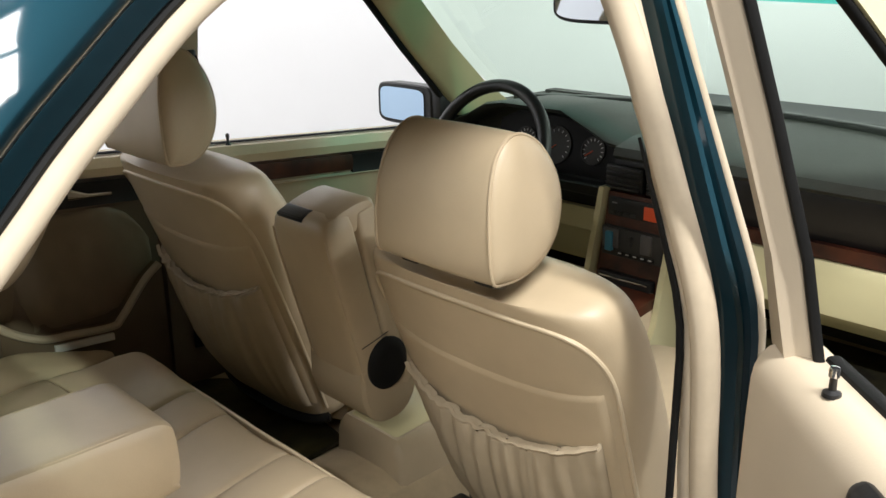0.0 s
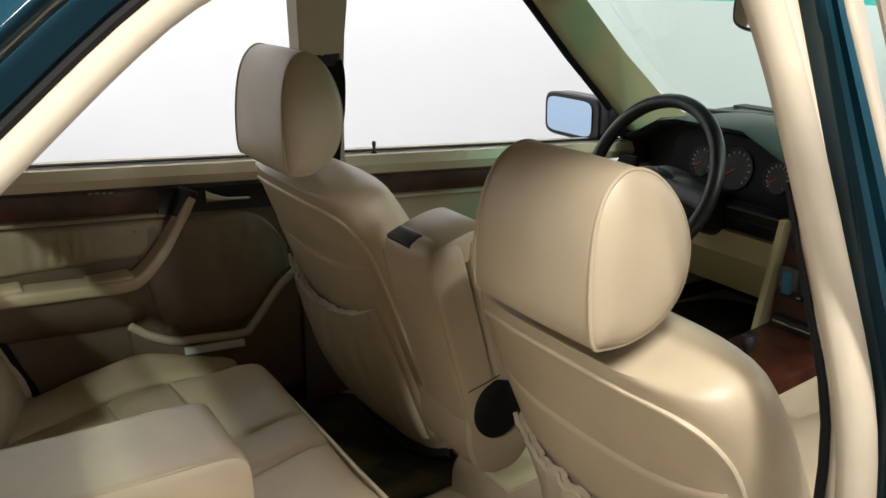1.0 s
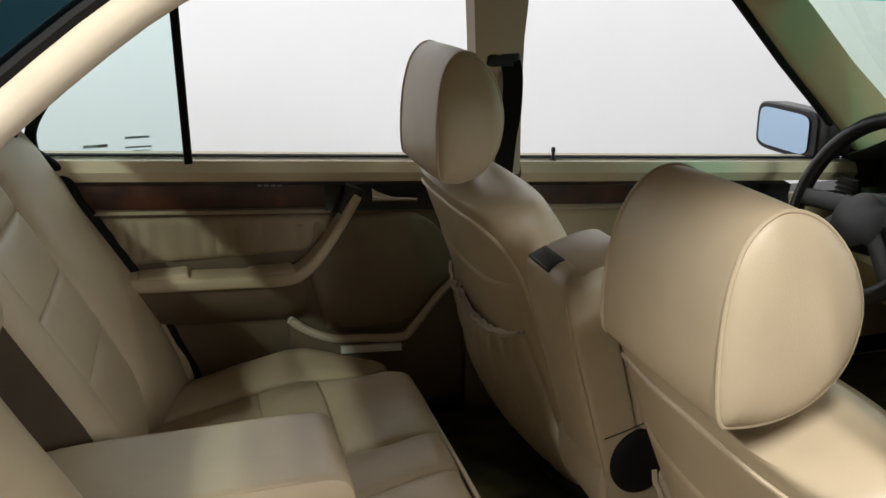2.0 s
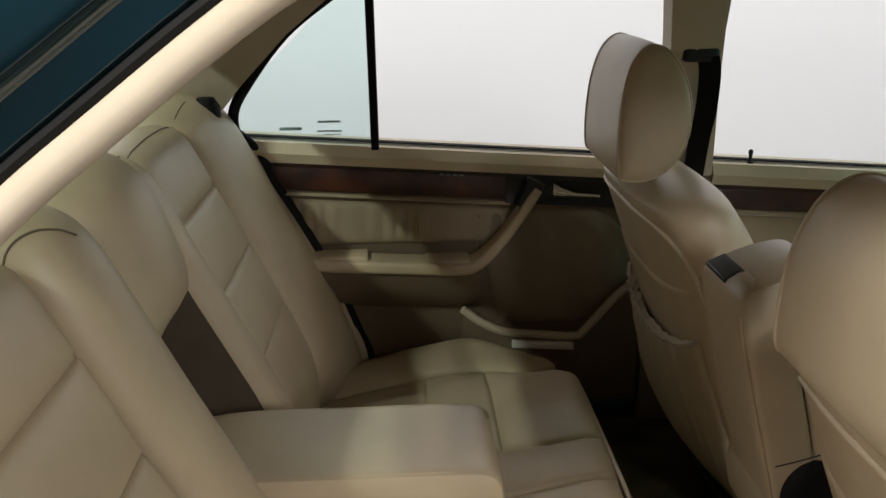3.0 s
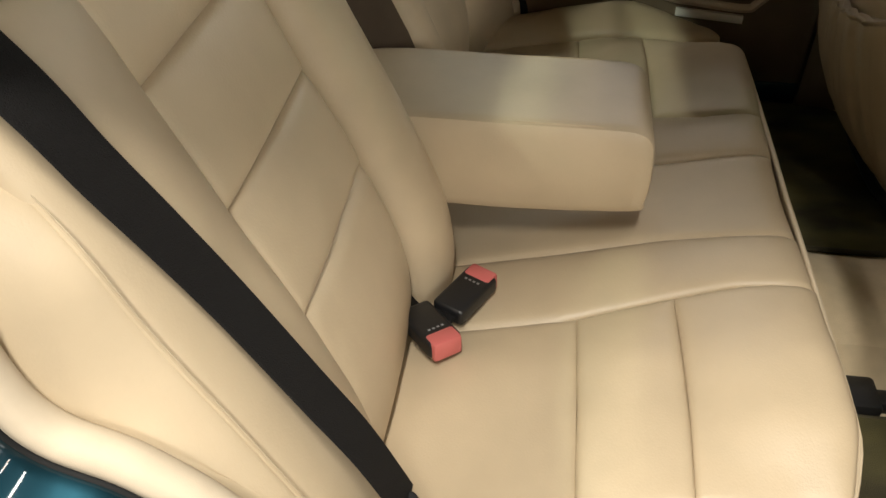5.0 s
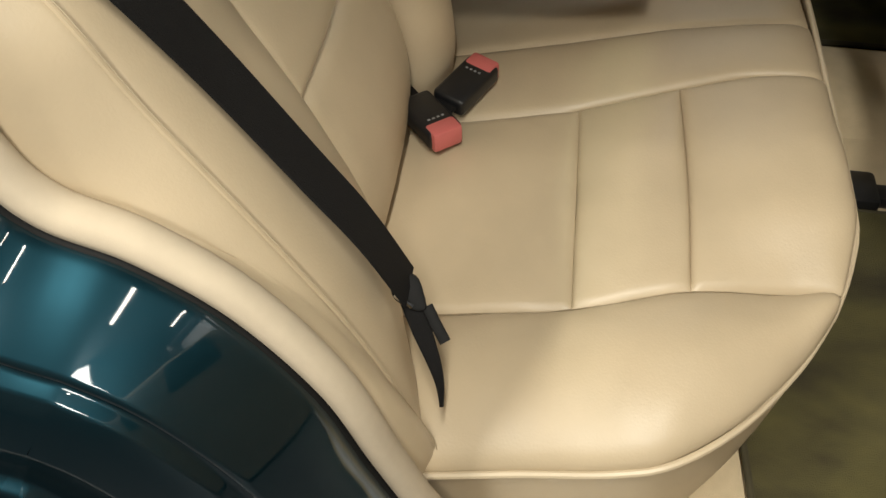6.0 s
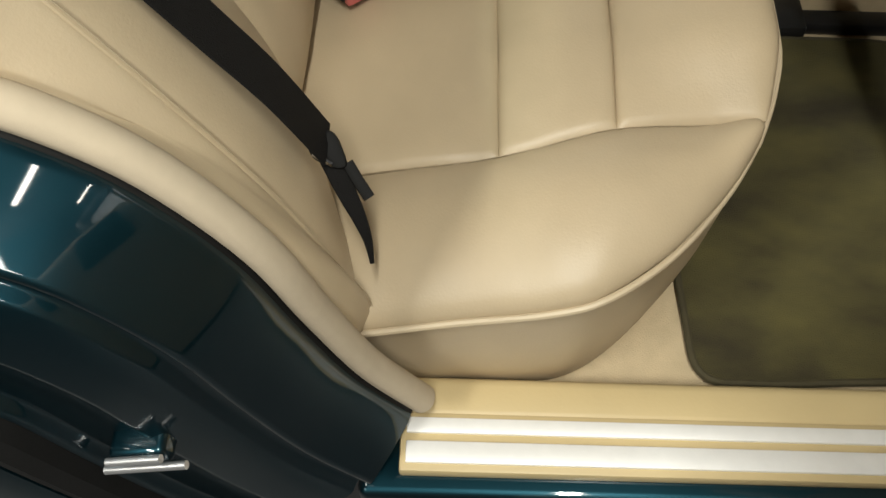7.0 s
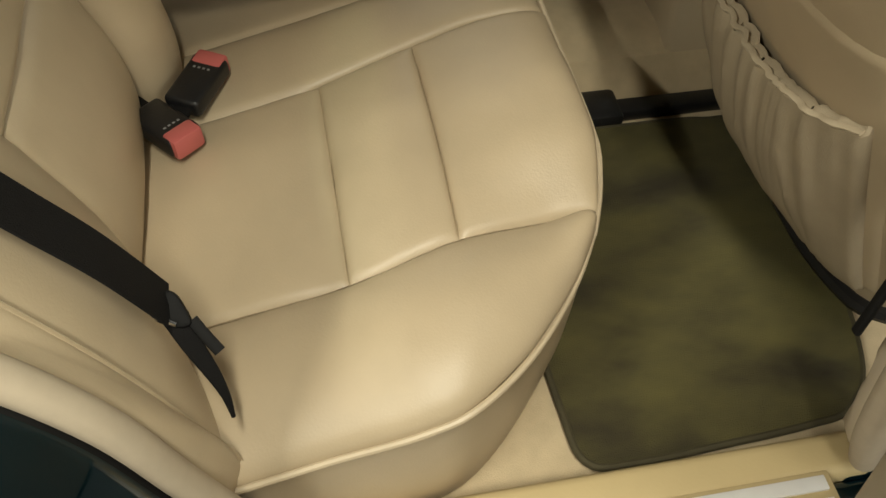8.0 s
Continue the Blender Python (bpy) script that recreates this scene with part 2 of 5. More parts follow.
def pillow(surface, nu, nv, puff=0.01, r=0.014, depth=0.008, back=0.03, wrinkle=0.0, seed=0.0):
    """An upholstered panel over surface(u, v): puffed in the middle, rolled down to its seams, with turned-in rims."""
    us = [0.5 - 0.5 * math.cos(math.pi * i / nu) for i in range(nu + 1)]
    vs = [0.5 - 0.5 * math.cos(math.pi * j / nv) for j in range(nv + 1)]
    us = [0.6 * a + 0.4 * i / nu for i, a in enumerate(us)]
    vs = [0.6 * a + 0.4 * j / nv for j, a in enumerate(vs)]
    bm, e = bmesh.new(), 1e-3
    lu = sum((surface((k + 1) / 8, 0.5) - surface(k / 8, 0.5)).length for k in range(8))
    lv = sum((surface(0.5, (k + 1) / 8) - surface(0.5, k / 8)).length for k in range(8))
    grid, norm = [], []
    for u in us:
        row, nrow = [], []
        for v in vs:
            p = surface(u, v)
            a = surface(min(u + e, 1), v) - surface(max(u - e, 0), v)
            b = surface(u, min(v + e, 1)) - surface(u, max(v - e, 0))
            n = a.cross(b).normalized()
            d = min(min(u, 1 - u) * lu, min(v, 1 - v) * lv)
            h = puff * (16 * u * (1 - u) * v * (1 - v)) ** 0.6
            if d < r:
                h -= depth * (1 - math.sqrt(max(0.0, 1 - (1 - d / r) ** 2)))
            if wrinkle:
                h += wrinkle * noise.noise(p * 16 + V(seed, 0, 0)) + 0.5 * wrinkle * noise.noise(p * 38 + V(0, seed, 0))
            row.append(bm.verts.new(p + n * h))
            nrow.append(n)
        grid.append(row)
        norm.append(nrow)
    for i in range(nu):
        for j in range(nv):
            bm.faces.new((grid[i][j], grid[i + 1][j], grid[i + 1][j + 1], grid[i][j + 1]))
    ring = [(i, 0) for i in range(nu)] + [(nu, j) for j in range(nv)] + [(i, nv) for i in range(nu, 0, -1)] + [(0, j) for j in range(nv, 0, -1)]
    low = [bm.verts.new(grid[i][j].co - norm[i][j] * back) for i, j in ring]
    for k in range(len(ring)):
        (i, j), (a, b) = ring[k], ring[(k + 1) % len(ring)]
        bm.faces.new((grid[i][j], low[k], low[(k + 1) % len(ring)], grid[a][b]))
    return bm


def lerp(a, b, t):
    return a + (b - a) * t


def along(pts, t):
    """The point at the share t of a list of points."""
    t = max(0.0, min(1.0, t)) * (len(pts) - 1)
    i = min(int(t), len(pts) - 2)
    return pts[i].lerp(pts[i + 1], t - i)


def half_width(z):
    """Half the cabin's width at a height."""
    if z < 0.90:
        return 0.70
    return 0.70 - 1.8 * (z - 0.90) ** 2 if z < 1.0 else 0.70 - (z - 0.95) * 0.36


# ---- room ----
X0, X1, Y0, Y1, ZT = ROOM
tagged(part("floor", box(X0 - 0.1, X1 + 0.1, Y0 - 0.1, Y1 + 0.1, -0.2, 0.0, 0), FLOOR, None), "grey sealed workshop floor under the car", "floor", kind="structure")
tagged(part("ceiling", box(X0 - 0.1, X1 + 0.1, Y0 - 0.1, Y1 + 0.1, ZT, ZT + 0.15, 0), CEIL, None), "plain grey ceiling with strip lamps", "ceiling", kind="structure")
for nm, b, m in (("wall_west", (X0 - 0.15, X0, Y0, Y1), WALL), ("wall_north", (X0 - 0.15, X1 + 0.15, Y1, Y1 + 0.15), WALL),
                 ("wall_east", (X1, X1 + 0.15, Y0, Y1), DARKWALL), ("wall_south", (X0 - 0.15, X1 + 0.15, Y0 - 0.15, Y0), DARKWALL)):
    tagged(part(nm, box(*b, 0.0, ZT, 0), m, None), "plain white studio wall beside the car" if m is WALL else "plain dark grey wall, unseen, that limits fill light", "wall", kind="structure")


# ---- car body ----
car = thing("car_body", (0, 1.2, 0.0), "dark teal saloon car body with open rear door and cream trim", "car body", kind="structure")

# edge of the rear door opening: pillar, wheel arch, sill
C_LINE = [(0.637, 1.361), (0.532, 1.326), (0.423, 1.247), (0.367, 1.200), (0.279, 1.119), (0.248, 1.053), (0.249, 0.960), (0.258, 0.905),
          (0.280, 0.868), (0.330, 0.843), (0.385, 0.793), (0.436, 0.705), (0.470, 0.600), (0.505, 0.505), (0.552, 0.425)]


def on_side(y, z, out=0.0, side=1):
    return V(side * (half_width(z) + out), y, z)


def strip_section(w, h):
    return rounded(w, h, min(w, h) * 0.45, 3)


edge = spline([on_side(y, z, 0.035) for y, z in C_LINE], 6)
part("weatherstrip", sweep(edge, lambda t: strip_section(lerp(0.020, 0.026, min(1.0, max(0.0, t * 4 - 1.2))), lerp(0.020, 0.028, min(1.0, max(0.0, t * 4 - 1.2)))), (1, 0, 0)), CLOTH, car, "cream cloth door seal")


def jamb(curve, section, up=(1, 0, 0)):
    """A pressed steel band outside the seal: section rows of (distance from the seal, height outward)."""
    bm, rings = bmesh.new(), []
    n = len(curve)
    for i, p in enumerate(curve):
        t = (curve[min(i + 1, n - 1)] - curve[max(i - 1, 0)]).normalized()
        side = t.cross(Vector(up)).normalized()
        rings.append([p + side * d + Vector(up) * h for d, h in section])
    return bridge(bm, rings, False, False)


k_arch = 6 * 6
arch = edge[k_arch:]
part("door_jamb", jamb(arch, [(0.0128, 0.002), (0.0132, 0.0100), (0.0142, 0.0150), (0.0165, 0.0215), (0.0334, 0.0475), (0.0515, 0.0715), (0.054, 0.0745), (0.0571, 0.0752), (0.0602, 0.0725), (0.0628, 0.0690), (0.0684, 0.0672), (0.0727, 0.0725), (0.0752, 0.0790), (0.0784, 0.0820),
                         (0.0984, 0.0905), (0.1184, 0.099), (0.1215, 0.0998), (0.1246, 0.098), (0.1271, 0.092), (0.1309, 0.0895), (0.172, 0.0945), (0.1751, 0.096), (0.1782, 0.102), (0.182, 0.108), (0.192, 0.106)]),
     PAINT, car, "glossy dark teal pressed steel", 75)
part("jamb_seal", jamb(arch, [(0.010, 0.002), (0.0118, 0.0095), (0.0130, 0.0122), (0.0142, 0.0130), (0.0150, 0.0110)]), RUBBER, car, "thin black rubber lip")
part("jamb_rubber", jamb(arch, [(0.182, 0.100), (0.187, 0.122), (0.1995, 0.130), (0.217, 0.126), (0.2245, 0.095)]), RUBBER, car, "black rubber edge")
part("quarter_panel", jamb(arch, [(0.2195, 0.085), (0.227, 0.124), (0.2395, 0.132), (0.3145, 0.134), (0.577, 0.134), (0.827, 0.115)]), PAINT, car, "glossy teal rear wing")
LOCK_STEEL = mat("lock_steel", (0.62, 0.62, 0.64), 0.32, metal=0.8, vary=0.1, bump=0.0)
LOCK = Matrix.Translation(V(0.842, 0.341, 0.566)) @ Matrix.Rotation(radians(16), 4, "X")
part("striker_plate", box(-0.040, 0.0055, -0.024, 0.024, -0.010, 0.013, 0.006, 3, m=LOCK), PAINT, car, "painted lock bracket")
for zz, hl in ((-0.007, 0.035), (0.010, 0.023)):
    part("striker_bar", tube([LOCK @ V(0.008, hl * k / 4, zz) for k in range(-4, 5)], 0.0036, n=12, up=V(1, 0, 0)), LOCK_STEEL, car, "bright metal lock bar")
pill = edge[:k_arch + 1]
part("pillar_seal", jamb(pill, [(0.006, -0.002), (0.010, 0.004), (0.013, 0.006), (0.016, 0.005), (0.0175, 0.002)]), RUBBER, car, "black rubber seal")
part("rear_pillar", jamb(pill, [(0.0155, -0.002), (0.0165, 0.004), (0.019, 0.0070), (0.0300, 0.0085), (0.0345, 0.0092), (0.036, 0.0092), (0.0375, 0.0110), (0.040, 0.0160), (0.044, 0.0190), (0.050, 0.0195)] + [(0.050 + 0.054 * k, 0.0195 - 0.0108 * k) for k in range(1, 8)]), PAINT, car, "glossy teal paint with reflections")

# sill
part("sill_carpet", box(0.693, 0.742, 0.50, 1.14, 0.30, 0.388, 0.012, 3), SILL, car, "cream plastic sill cover")
part("sill", box(0.742, 0.815, 0.49, 2.3, 0.22, 0.372, 0.010, 3), PAINT, car, "glossy dark teal sill")
part("sill_inner", box(0.70, 0.744, 1.10, 2.3, 0.25, 0.38, 0.010, 2), PAINT, car)
part("sill_left", box(-0.82, -0.70, 0.30, 2.55, 0.22, 0.40, 0.010, 2), PAINT, car)
splate = thing("sill_plate", (0.765, 0.8, 0.372), "cream sill plate with two bright aluminium strips", "sill plate")
part("base_strip", box(0.735, 0.795, 0.530, 1.082, 0.372, 0.390, 0.003), SILL, splate)
part("aluminium_strip", box(0.741, 0.757, 0.536, 1.074, 0.388, 0.3935, 0.0015), ALU, splate, "brushed aluminium strip")
part("aluminium_strip", box(0.765, 0.787, 0.536, 1.074, 0.388, 0.3935, 0.0015), ALU, splate, "brushed aluminium strip")

# middle pillar beside the camera
def crease(z):
    return 0.007 * noise.noise(V(3.1, 0.4, z * 9)) + 0.004 * noise.noise(V(1.7, 2.2, z * 24))


def rake(z):
    """How far the pillar's rear edge moves forward towards its foot."""
    return lerp(0.050, -0.019, max(0.0, min(1.0, (z - 0.40) / 0.5)) ** 0.6)


def slim(z):
    """The painted band narrows towards the roof."""
    return max(0.5, min(1.0, 1.0 - (z - 0.98) * 1.5))


PZ = [0.40 + 0.94 * k / 60 for k in range(61)]
part("middle_pillar", loft([[on_side(y, z, o) for y, o in ((1.069 + rake(z) + crease(z), -0.005), (1.063 + rake(z) + crease(z + 5), 0.010 + crease(z + 2)), (1.069 + rake(z) + crease(z + 3), 0.024 + crease(z + 7)), (1.082 + rake(z), 0.030), (1.16, 0.026), (1.17, 0.0), (1.16, -0.02))]
                            for z in PZ]), VINYL, car, "creased cream pillar cover", 70)
part("pillar_seal", sweep(spline([on_side(y + rake(z), z, o) for y, z, o in ((1.072, 0.40, 0.034), (1.070, 0.50, 0.034), (1.068, 0.75, 0.030), (1.064, 0.95, 0.028), (1.064, 1.1, 0.026), (1.056, 1.25, 0.024), (1.036, 1.35, 0.024))], 6),
                          strip_section(0.034, 0.030), (1, 0, 0)), CLOTH, car, "cream cloth door seal")
part("pillar_paint", loft([[on_side(1.083 + rake(z) + y * slim(z), z, o - 0.006) for y, o in ((0.0, 0.034), (0.004, 0.050), (0.009, 0.060), (0.017, 0.063), (0.024, 0.053), (0.033, 0.051), (0.038, 0.061), (0.052, 0.063), (0.062, 0.030))]
                           for z in [0.36 + 0.04 * k for k in range(26)]]), PAINT, car, "glossy dark teal pillar")
part("pillar_seal", sweep([on_side(1.083 + rake(z) + 0.060 * slim(z), z, 0.056) for z in [0.42 + 0.046 * k for k in range(21)]], circle(0.0055), (1, 0, 0)), CLOTH, car, "cream door seal")
part("pillar_rubber", sweep([on_side(1.046, z, -0.004) for z in (0.60, 0.7, 0.8, 0.9, 0.94, 0.98, 1.02, 1.06, 1.10, 1.15)], lambda t: strip_section(lerp(0.007, 0.003, t ** 3), lerp(0.010, 0.004, t ** 3)), (1, 0, 0)), RUBBER, car)

# roof
ROOF = [(0.10, 1.302), (0.30, 1.355), (0.60, 1.395), (1.00, 1.415), (1.40, 1.405), (1.80, 1.355)]


def roof_shell(extra, inset):
    rings = []
    for y, z in spline([V(0, y, z) for y, z in ROOF], 4) and [(p.y, p.z) for p in spline([V(0, y, z) for y, z in ROOF], 4)]:
        row = []
        for k in range(17):
            a = -1 + k / 8
            x = a * (half_width(1.335) + inset)
            row.append(V(x, y, z + extra - 0.045 * abs(a) ** 3.5))
        rings.append(row)
    return bridge(bmesh.new(), rings, False, False)


part("roof", roof_shell(0.03, 0.05), PAINT, car)
part("headliner", roof_shell(0.0, 0.02), HEADLINER, car)
for s in (1, -1):
    part("roof_rail", sweep(spline([on_side(y, 1.362, 0.02, s) for y in (0.58, 0.8, 1.1, 1.4, 1.62)], 4), strip_section(0.034, 0.06), (1, 0, 0)), VINYL, car)

# far side pillars
part("middle_pillar", loft([[on_side(y, z, o, -1) for y, o in ((y0, 0.03), (y0 + 0.004, -0.012), (y0 + 0.05, -0.022), (y1 - 0.004, -0.012), (y1, 0.03))]
                            for z, y0, y1 in ((0.905, 1.094, 1.214), (0.95, 1.095, 1.213), (1.1, 1.09, 1.195), (1.2, 1.076, 1.185), (1.34, 1.055, 1.18))]), VINYL, car, "cream pillar cover")
# The pillar's foot takes the darkened trim, as shade low on the far side.
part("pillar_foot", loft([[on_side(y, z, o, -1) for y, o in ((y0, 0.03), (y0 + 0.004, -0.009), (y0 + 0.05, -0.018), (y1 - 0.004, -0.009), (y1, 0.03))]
                          for z, y0, y1 in ((0.34, 1.082, 1.223), (0.6, 1.088, 1.218), (0.903, 1.095, 1.213))]), DOORLOW, car, "lower pillar cover with the shade painted in brown")
part("rear_pillar", loft([[on_side(y, z, o, -1) for y, o in ((y1, 0.03), (y1, -0.008), (y0 + 0.03, -0.03), (y0, -0.02), (y0, 0.04))]
                          for z, y0, y1 in ((0.93, -0.15, 0.225), (1.05, -0.08, 0.235), (1.108, -0.02, 0.287), (1.20, 0.10, 0.378), (1.262, 0.2, 0.455), (1.34, 0.32, 0.56))]), VINYL, car, "cream pillar cover")
for s in (1, -1):
    part("front_pillar", loft([[on_side(y, z, o, s) for y, o in ((y0, 0.03), (y0, 0.0), (y0 + 0.02, -0.015), (y1 - 0.02, -0.03), (y1, 0.0), (y1, 0.03))]
                               for z, y0, y1 in ((0.90, 2.075, 2.32), (1.004, 1.965, 2.15), (1.12, 1.82, 1.985), (1.25, 1.668, 1.82), (1.34, 1.56, 1.70))]), DASHCREAM, car, "cream pillar cover")
    part("pillar_rubber", sweep([on_side(y, z, 0.012, s) for z, y in ((0.92, 2.05), (1.004, 1.957), (1.12, 1.812), (1.25, 1.66), (1.34, 1.552))], strip_section(0.016, 0.02), (1, 0, 0)), RUBBER, car)

# screens
def screen(rows):
    return bridge(bmesh.new(), [[V(w * (k / 8 - 1), y - bow * (k / 8 - 1) ** 2, z) for k in range(17)] for y, z, w, bow in rows], False, False)


ws = part("windscreen", screen([(2.52, 0.90, 0.70, 0.2), (2.20, 1.10, 0.66, 0.19), (1.96, 1.258, 0.60, 0.14)]), GREEN_GLASS, car, "green tinted glass")
wb = part("windscreen_band", screen([(1.96, 1.258, 0.60, 0.14), (1.82, 1.35, 0.57, 0.12)]), BAND_GLASS, car, "turquoise shade band")
rw = part("rear_window", screen([(0.11, 1.325, 0.55, 0.1), (-0.45, 1.02, 0.62, 0.1)]), GREEN_GLASS, car, "green tinted glass")
part("parcel_shelf", box(-0.66, 0.66, -0.50, 0.16, 0.94, 0.985, 0.01), DARK, car)
part("rear_bulkhead", box(-0.70, 0.70, 0.02, 0.06, 0.30, 0.95, 0.0), DARK, car)
part("quarter_panel", box(-0.84, -0.78, -0.9, 0.25, 0.35, 0.95, 0.02), PAINT, car)
part("floor_pan", box(-0.72, 0.70, 0.40, 2.5, 0.24, 0.352, 0.0), CARPET, car, "beige carpet")
for s in (1, -1):
    part("footwell_side", box(*((0.705, 0.745) if s > 0 else (-0.745, -0.705)), 2.08, 2.56, 0.25, 0.92, 0.0), DARK, car)
part("cowl_strip", sweep([V(0.68 * k / 8, 2.505 - 0.2 * (k / 8) ** 2, 0.932) for k in range(-8, 9)], rounded(0.035, 0.022, 0.006, 2), (0, 0, 1)), BLACK, car, "black rubber cowl strip")
part("bulkhead", box(-0.72, 0.72, 2.50, 2.55, 0.25, 0.93, 0.0), DARK, car)
part("tunnel", loft([[V(x, y, z) for x, z in ((-0.14, 0.34), (-0.10, 0.415), (-0.05, 0.43), (0.05, 0.43), (0.10, 0.415), (0.14, 0.34))] for y in (0.5, 1.3, 2.4)]), CARPET, car, "beige carpet")


# ---- rear bench ----
bench = thing("rear_bench", (0, 0.6, 0.34), "cream leather rear bench with folded-down centre armrest", "car seat")
BACK = spline([V(0, 0.385, 0.465), V(0, 0.397, 0.52), V(0, 0.400, 0.57), V(0, 0.388, 0.64), V(0, 0.345, 0.744), V(0, 0.29, 0.853), V(0, 0.24, 0.959), V(0, 0.210, 1.02), V(0, 0.188, 1.05), V(0, 0.15, 1.062), V(0, 0.10, 1.05), V(0, 0.05, 1.01)], 8)


def back_at(z):
    """Share of the backrest's curve at a height on its front."""
    for i, p in enumerate(BACK):
        if p.z >= z:
            a = BACK[i - 1]
            return (i - 1 + (z - a.z) / (p.z - a.z)) / (len(BACK) - 1)
    return 1.0


def back_panel(x0, x1, s0, s1, lift0=0.0, lift1=0.0, bow=0.0, foot=0.0, swell=0.0):
    def f(u, v):
        s = lerp(s0, s1, v)
        p = along(BACK, s) + V(0, 0.012, 0)
        q = along(BACK, s + 0.01) - along(BACK, s - 0.01)
        n = V(0, q.z, -q.y).normalized()
        u = 1 - u
        return V(lerp(x0, x1, u), p.y, p.z) + n * (lerp(lift0, lift1, u) * (lerp(1.0, 0.45, s) + foot * max(0.0, 1 - s / 0.30) ** 1.5) + swell * max(0.0, 1 - s / 0.34) ** 1.2 + bow * math.sin(math.pi * u))
    return f


SEAMS = [0.0, back_at(0.736), back_at(0.846), back_at(0.956), 1.0]
for s in (1, -1):
    def side(a, b, *rest):
        return back_panel(a, b, *rest) if s > 0 else back_panel(-b, -a, *rest)
    for a, b in zip(SEAMS, SEAMS[1:]):
        part("back_insert", pillow(side(0.224, 0.487, a, b), 26, 22, 0.009, 0.012, 0.006, 0.03, 0.0014, a * 9 + s), LEATHER, bench)
    inner, bow, puff, edge_r = (0.083, 0.016, 0.024, 0.042) if s > 0 else (0.142, 0.004, 0.010, 0.020)
    part("inner_bolster", pillow(side(inner, 0.222, 0.0, 1.0, 0.0, 0.0, bow, 0.0, 0.030), 24, 50, puff, edge_r, 0.020), LEATHER, bench)
    lift = (0.0, 0.052) if s > 0 else (0.052, 0.0)
    part("outer_bolster", pillow(side(0.489, 0.682, 0.02, 1.0, *lift, 0.0, 1.15), 26, 50, 0.024, 0.012, 0.0014, 0.03, 0.0015, 5.0 * s), LEATHER, bench)


def centre_panel(u, v):
    """The padded panel over the armrest's hollow, arched along its lower edge."""
    low = back_at(0.900 - 0.030 * max(0.0, 1 - 2 * u) ** 3)
    return back_panel(-0.140, 0.088, low, 1.0, 0.0, 0.0, 0.030)(u, v)


part("back_centre", pillow(centre_panel, 26, 24, 0.026, 0.035, 0.022, 0.006), LEATHER, bench)
HOLLOW = [(0.43, 0.52), (0.425, 0.56), (0.36, 0.72), (0.285, 0.87), (0.262, 0.92)]
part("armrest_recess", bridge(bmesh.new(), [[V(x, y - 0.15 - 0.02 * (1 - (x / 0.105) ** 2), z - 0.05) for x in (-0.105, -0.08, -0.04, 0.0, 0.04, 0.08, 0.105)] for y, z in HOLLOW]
                              + [[V(x, 0.11, 0.95) for x in (-0.105, -0.08, -0.04, 0.0, 0.04, 0.08, 0.105)]], False, False), HOLLOW_SHADE, bench, "back of the armrest hollow, its shade painted dark brown")
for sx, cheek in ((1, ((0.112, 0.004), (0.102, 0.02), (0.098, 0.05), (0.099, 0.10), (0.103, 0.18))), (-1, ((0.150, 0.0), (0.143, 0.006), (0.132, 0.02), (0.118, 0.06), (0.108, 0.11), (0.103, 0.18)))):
    part("recess_cheek", bridge(bmesh.new(), [[V(sx * x, y - d * 0.9, z - d * 0.45) for x, d in cheek] for y, z in HOLLOW], False, False), HOLLOW_SHADE, bench, "cheek of the hollow with its shade painted in")
ARM = [(0.27, 0.61), (0.27, 0.70), (0.33, 0.731), (0.54, 0.734), (0.640, 0.735), (0.672, 0.733), (0.688, 0.724), (0.695, 0.705), (0.697, 0.66), (0.693, 0.628), (0.680, 0.615), (0.55, 0.606), (0.45, 0.605)]
prof = [(p.y, p.z) for p in spline([V(0, y, z) for y, z in ARM], 5, True)]
arm_rings = []
for k in range(17):
    a = -1 + k / 8
    x = 0.019 + 0.099 * math.copysign(abs(a) ** 0.55, a)
    edge_d = 0.099 - abs(x - 0.019)
    inset = 0.016 * (1 - math.sqrt(max(0.0, 1 - (1 - min(1.0, edge_d / 0.016)) ** 2)))
    arm_rings.append([V(x, 0.53 + (y - 0.53) * (1 - inset / 0.16), 0.67 + (z - 0.67) * (1 - inset / 0.063)) for y, z in prof])
part("armrest", loft(arm_rings), LEATHER, bench, "folded-down centre armrest")
for sx in (0.106, -0.068):
    part("armrest_seam", tube([V(sx, y, z) for y, z in [(0.42, 0.7225), (0.50, 0.7315), (0.62, 0.7335), (0.66, 0.7295)]], 0.0018), LEATHER, bench)

part("seat_base", box(-0.68, 0.68, 0.08, 0.40, 0.34, 0.46, 0.0), DARK, bench)

# side panel of the backrest beside the door
SEAM_LINE = spline([V(0.665, 0.235, 1.03), V(0.683, 0.292, 0.975), V(0.684, 0.327, 0.903), V(0.684, 0.381, 0.805), V(0.683, 0.437, 0.693), V(0.682, 0.478, 0.585), V(0.684, 0.500, 0.530), V(0.688, 0.499, 0.490), V(0.694, 0.482, 0.455)], 6)
SEAL_LINE = spline([on_side(y, z, 0.022) for y, z in ((0.250, 1.03), (0.250, 0.96), (0.260, 0.89), (0.316, 0.848), (0.386, 0.790), (0.438, 0.699), (0.471, 0.600), (0.498, 0.50))], 6)
part("side_panel", pillow(lambda u, v: along(SEAM_LINE, v).lerp(along(SEAL_LINE, v), u), 16, 50, 0.010, 0.004, 0.0002), LEATHER, bench, "smooth leather side panel with stitched seam")
part("side_welt", tube([p + V(-0.0010, -0.0012, 0) for p in SEAM_LINE], 0.0030), LEATHER, bench)
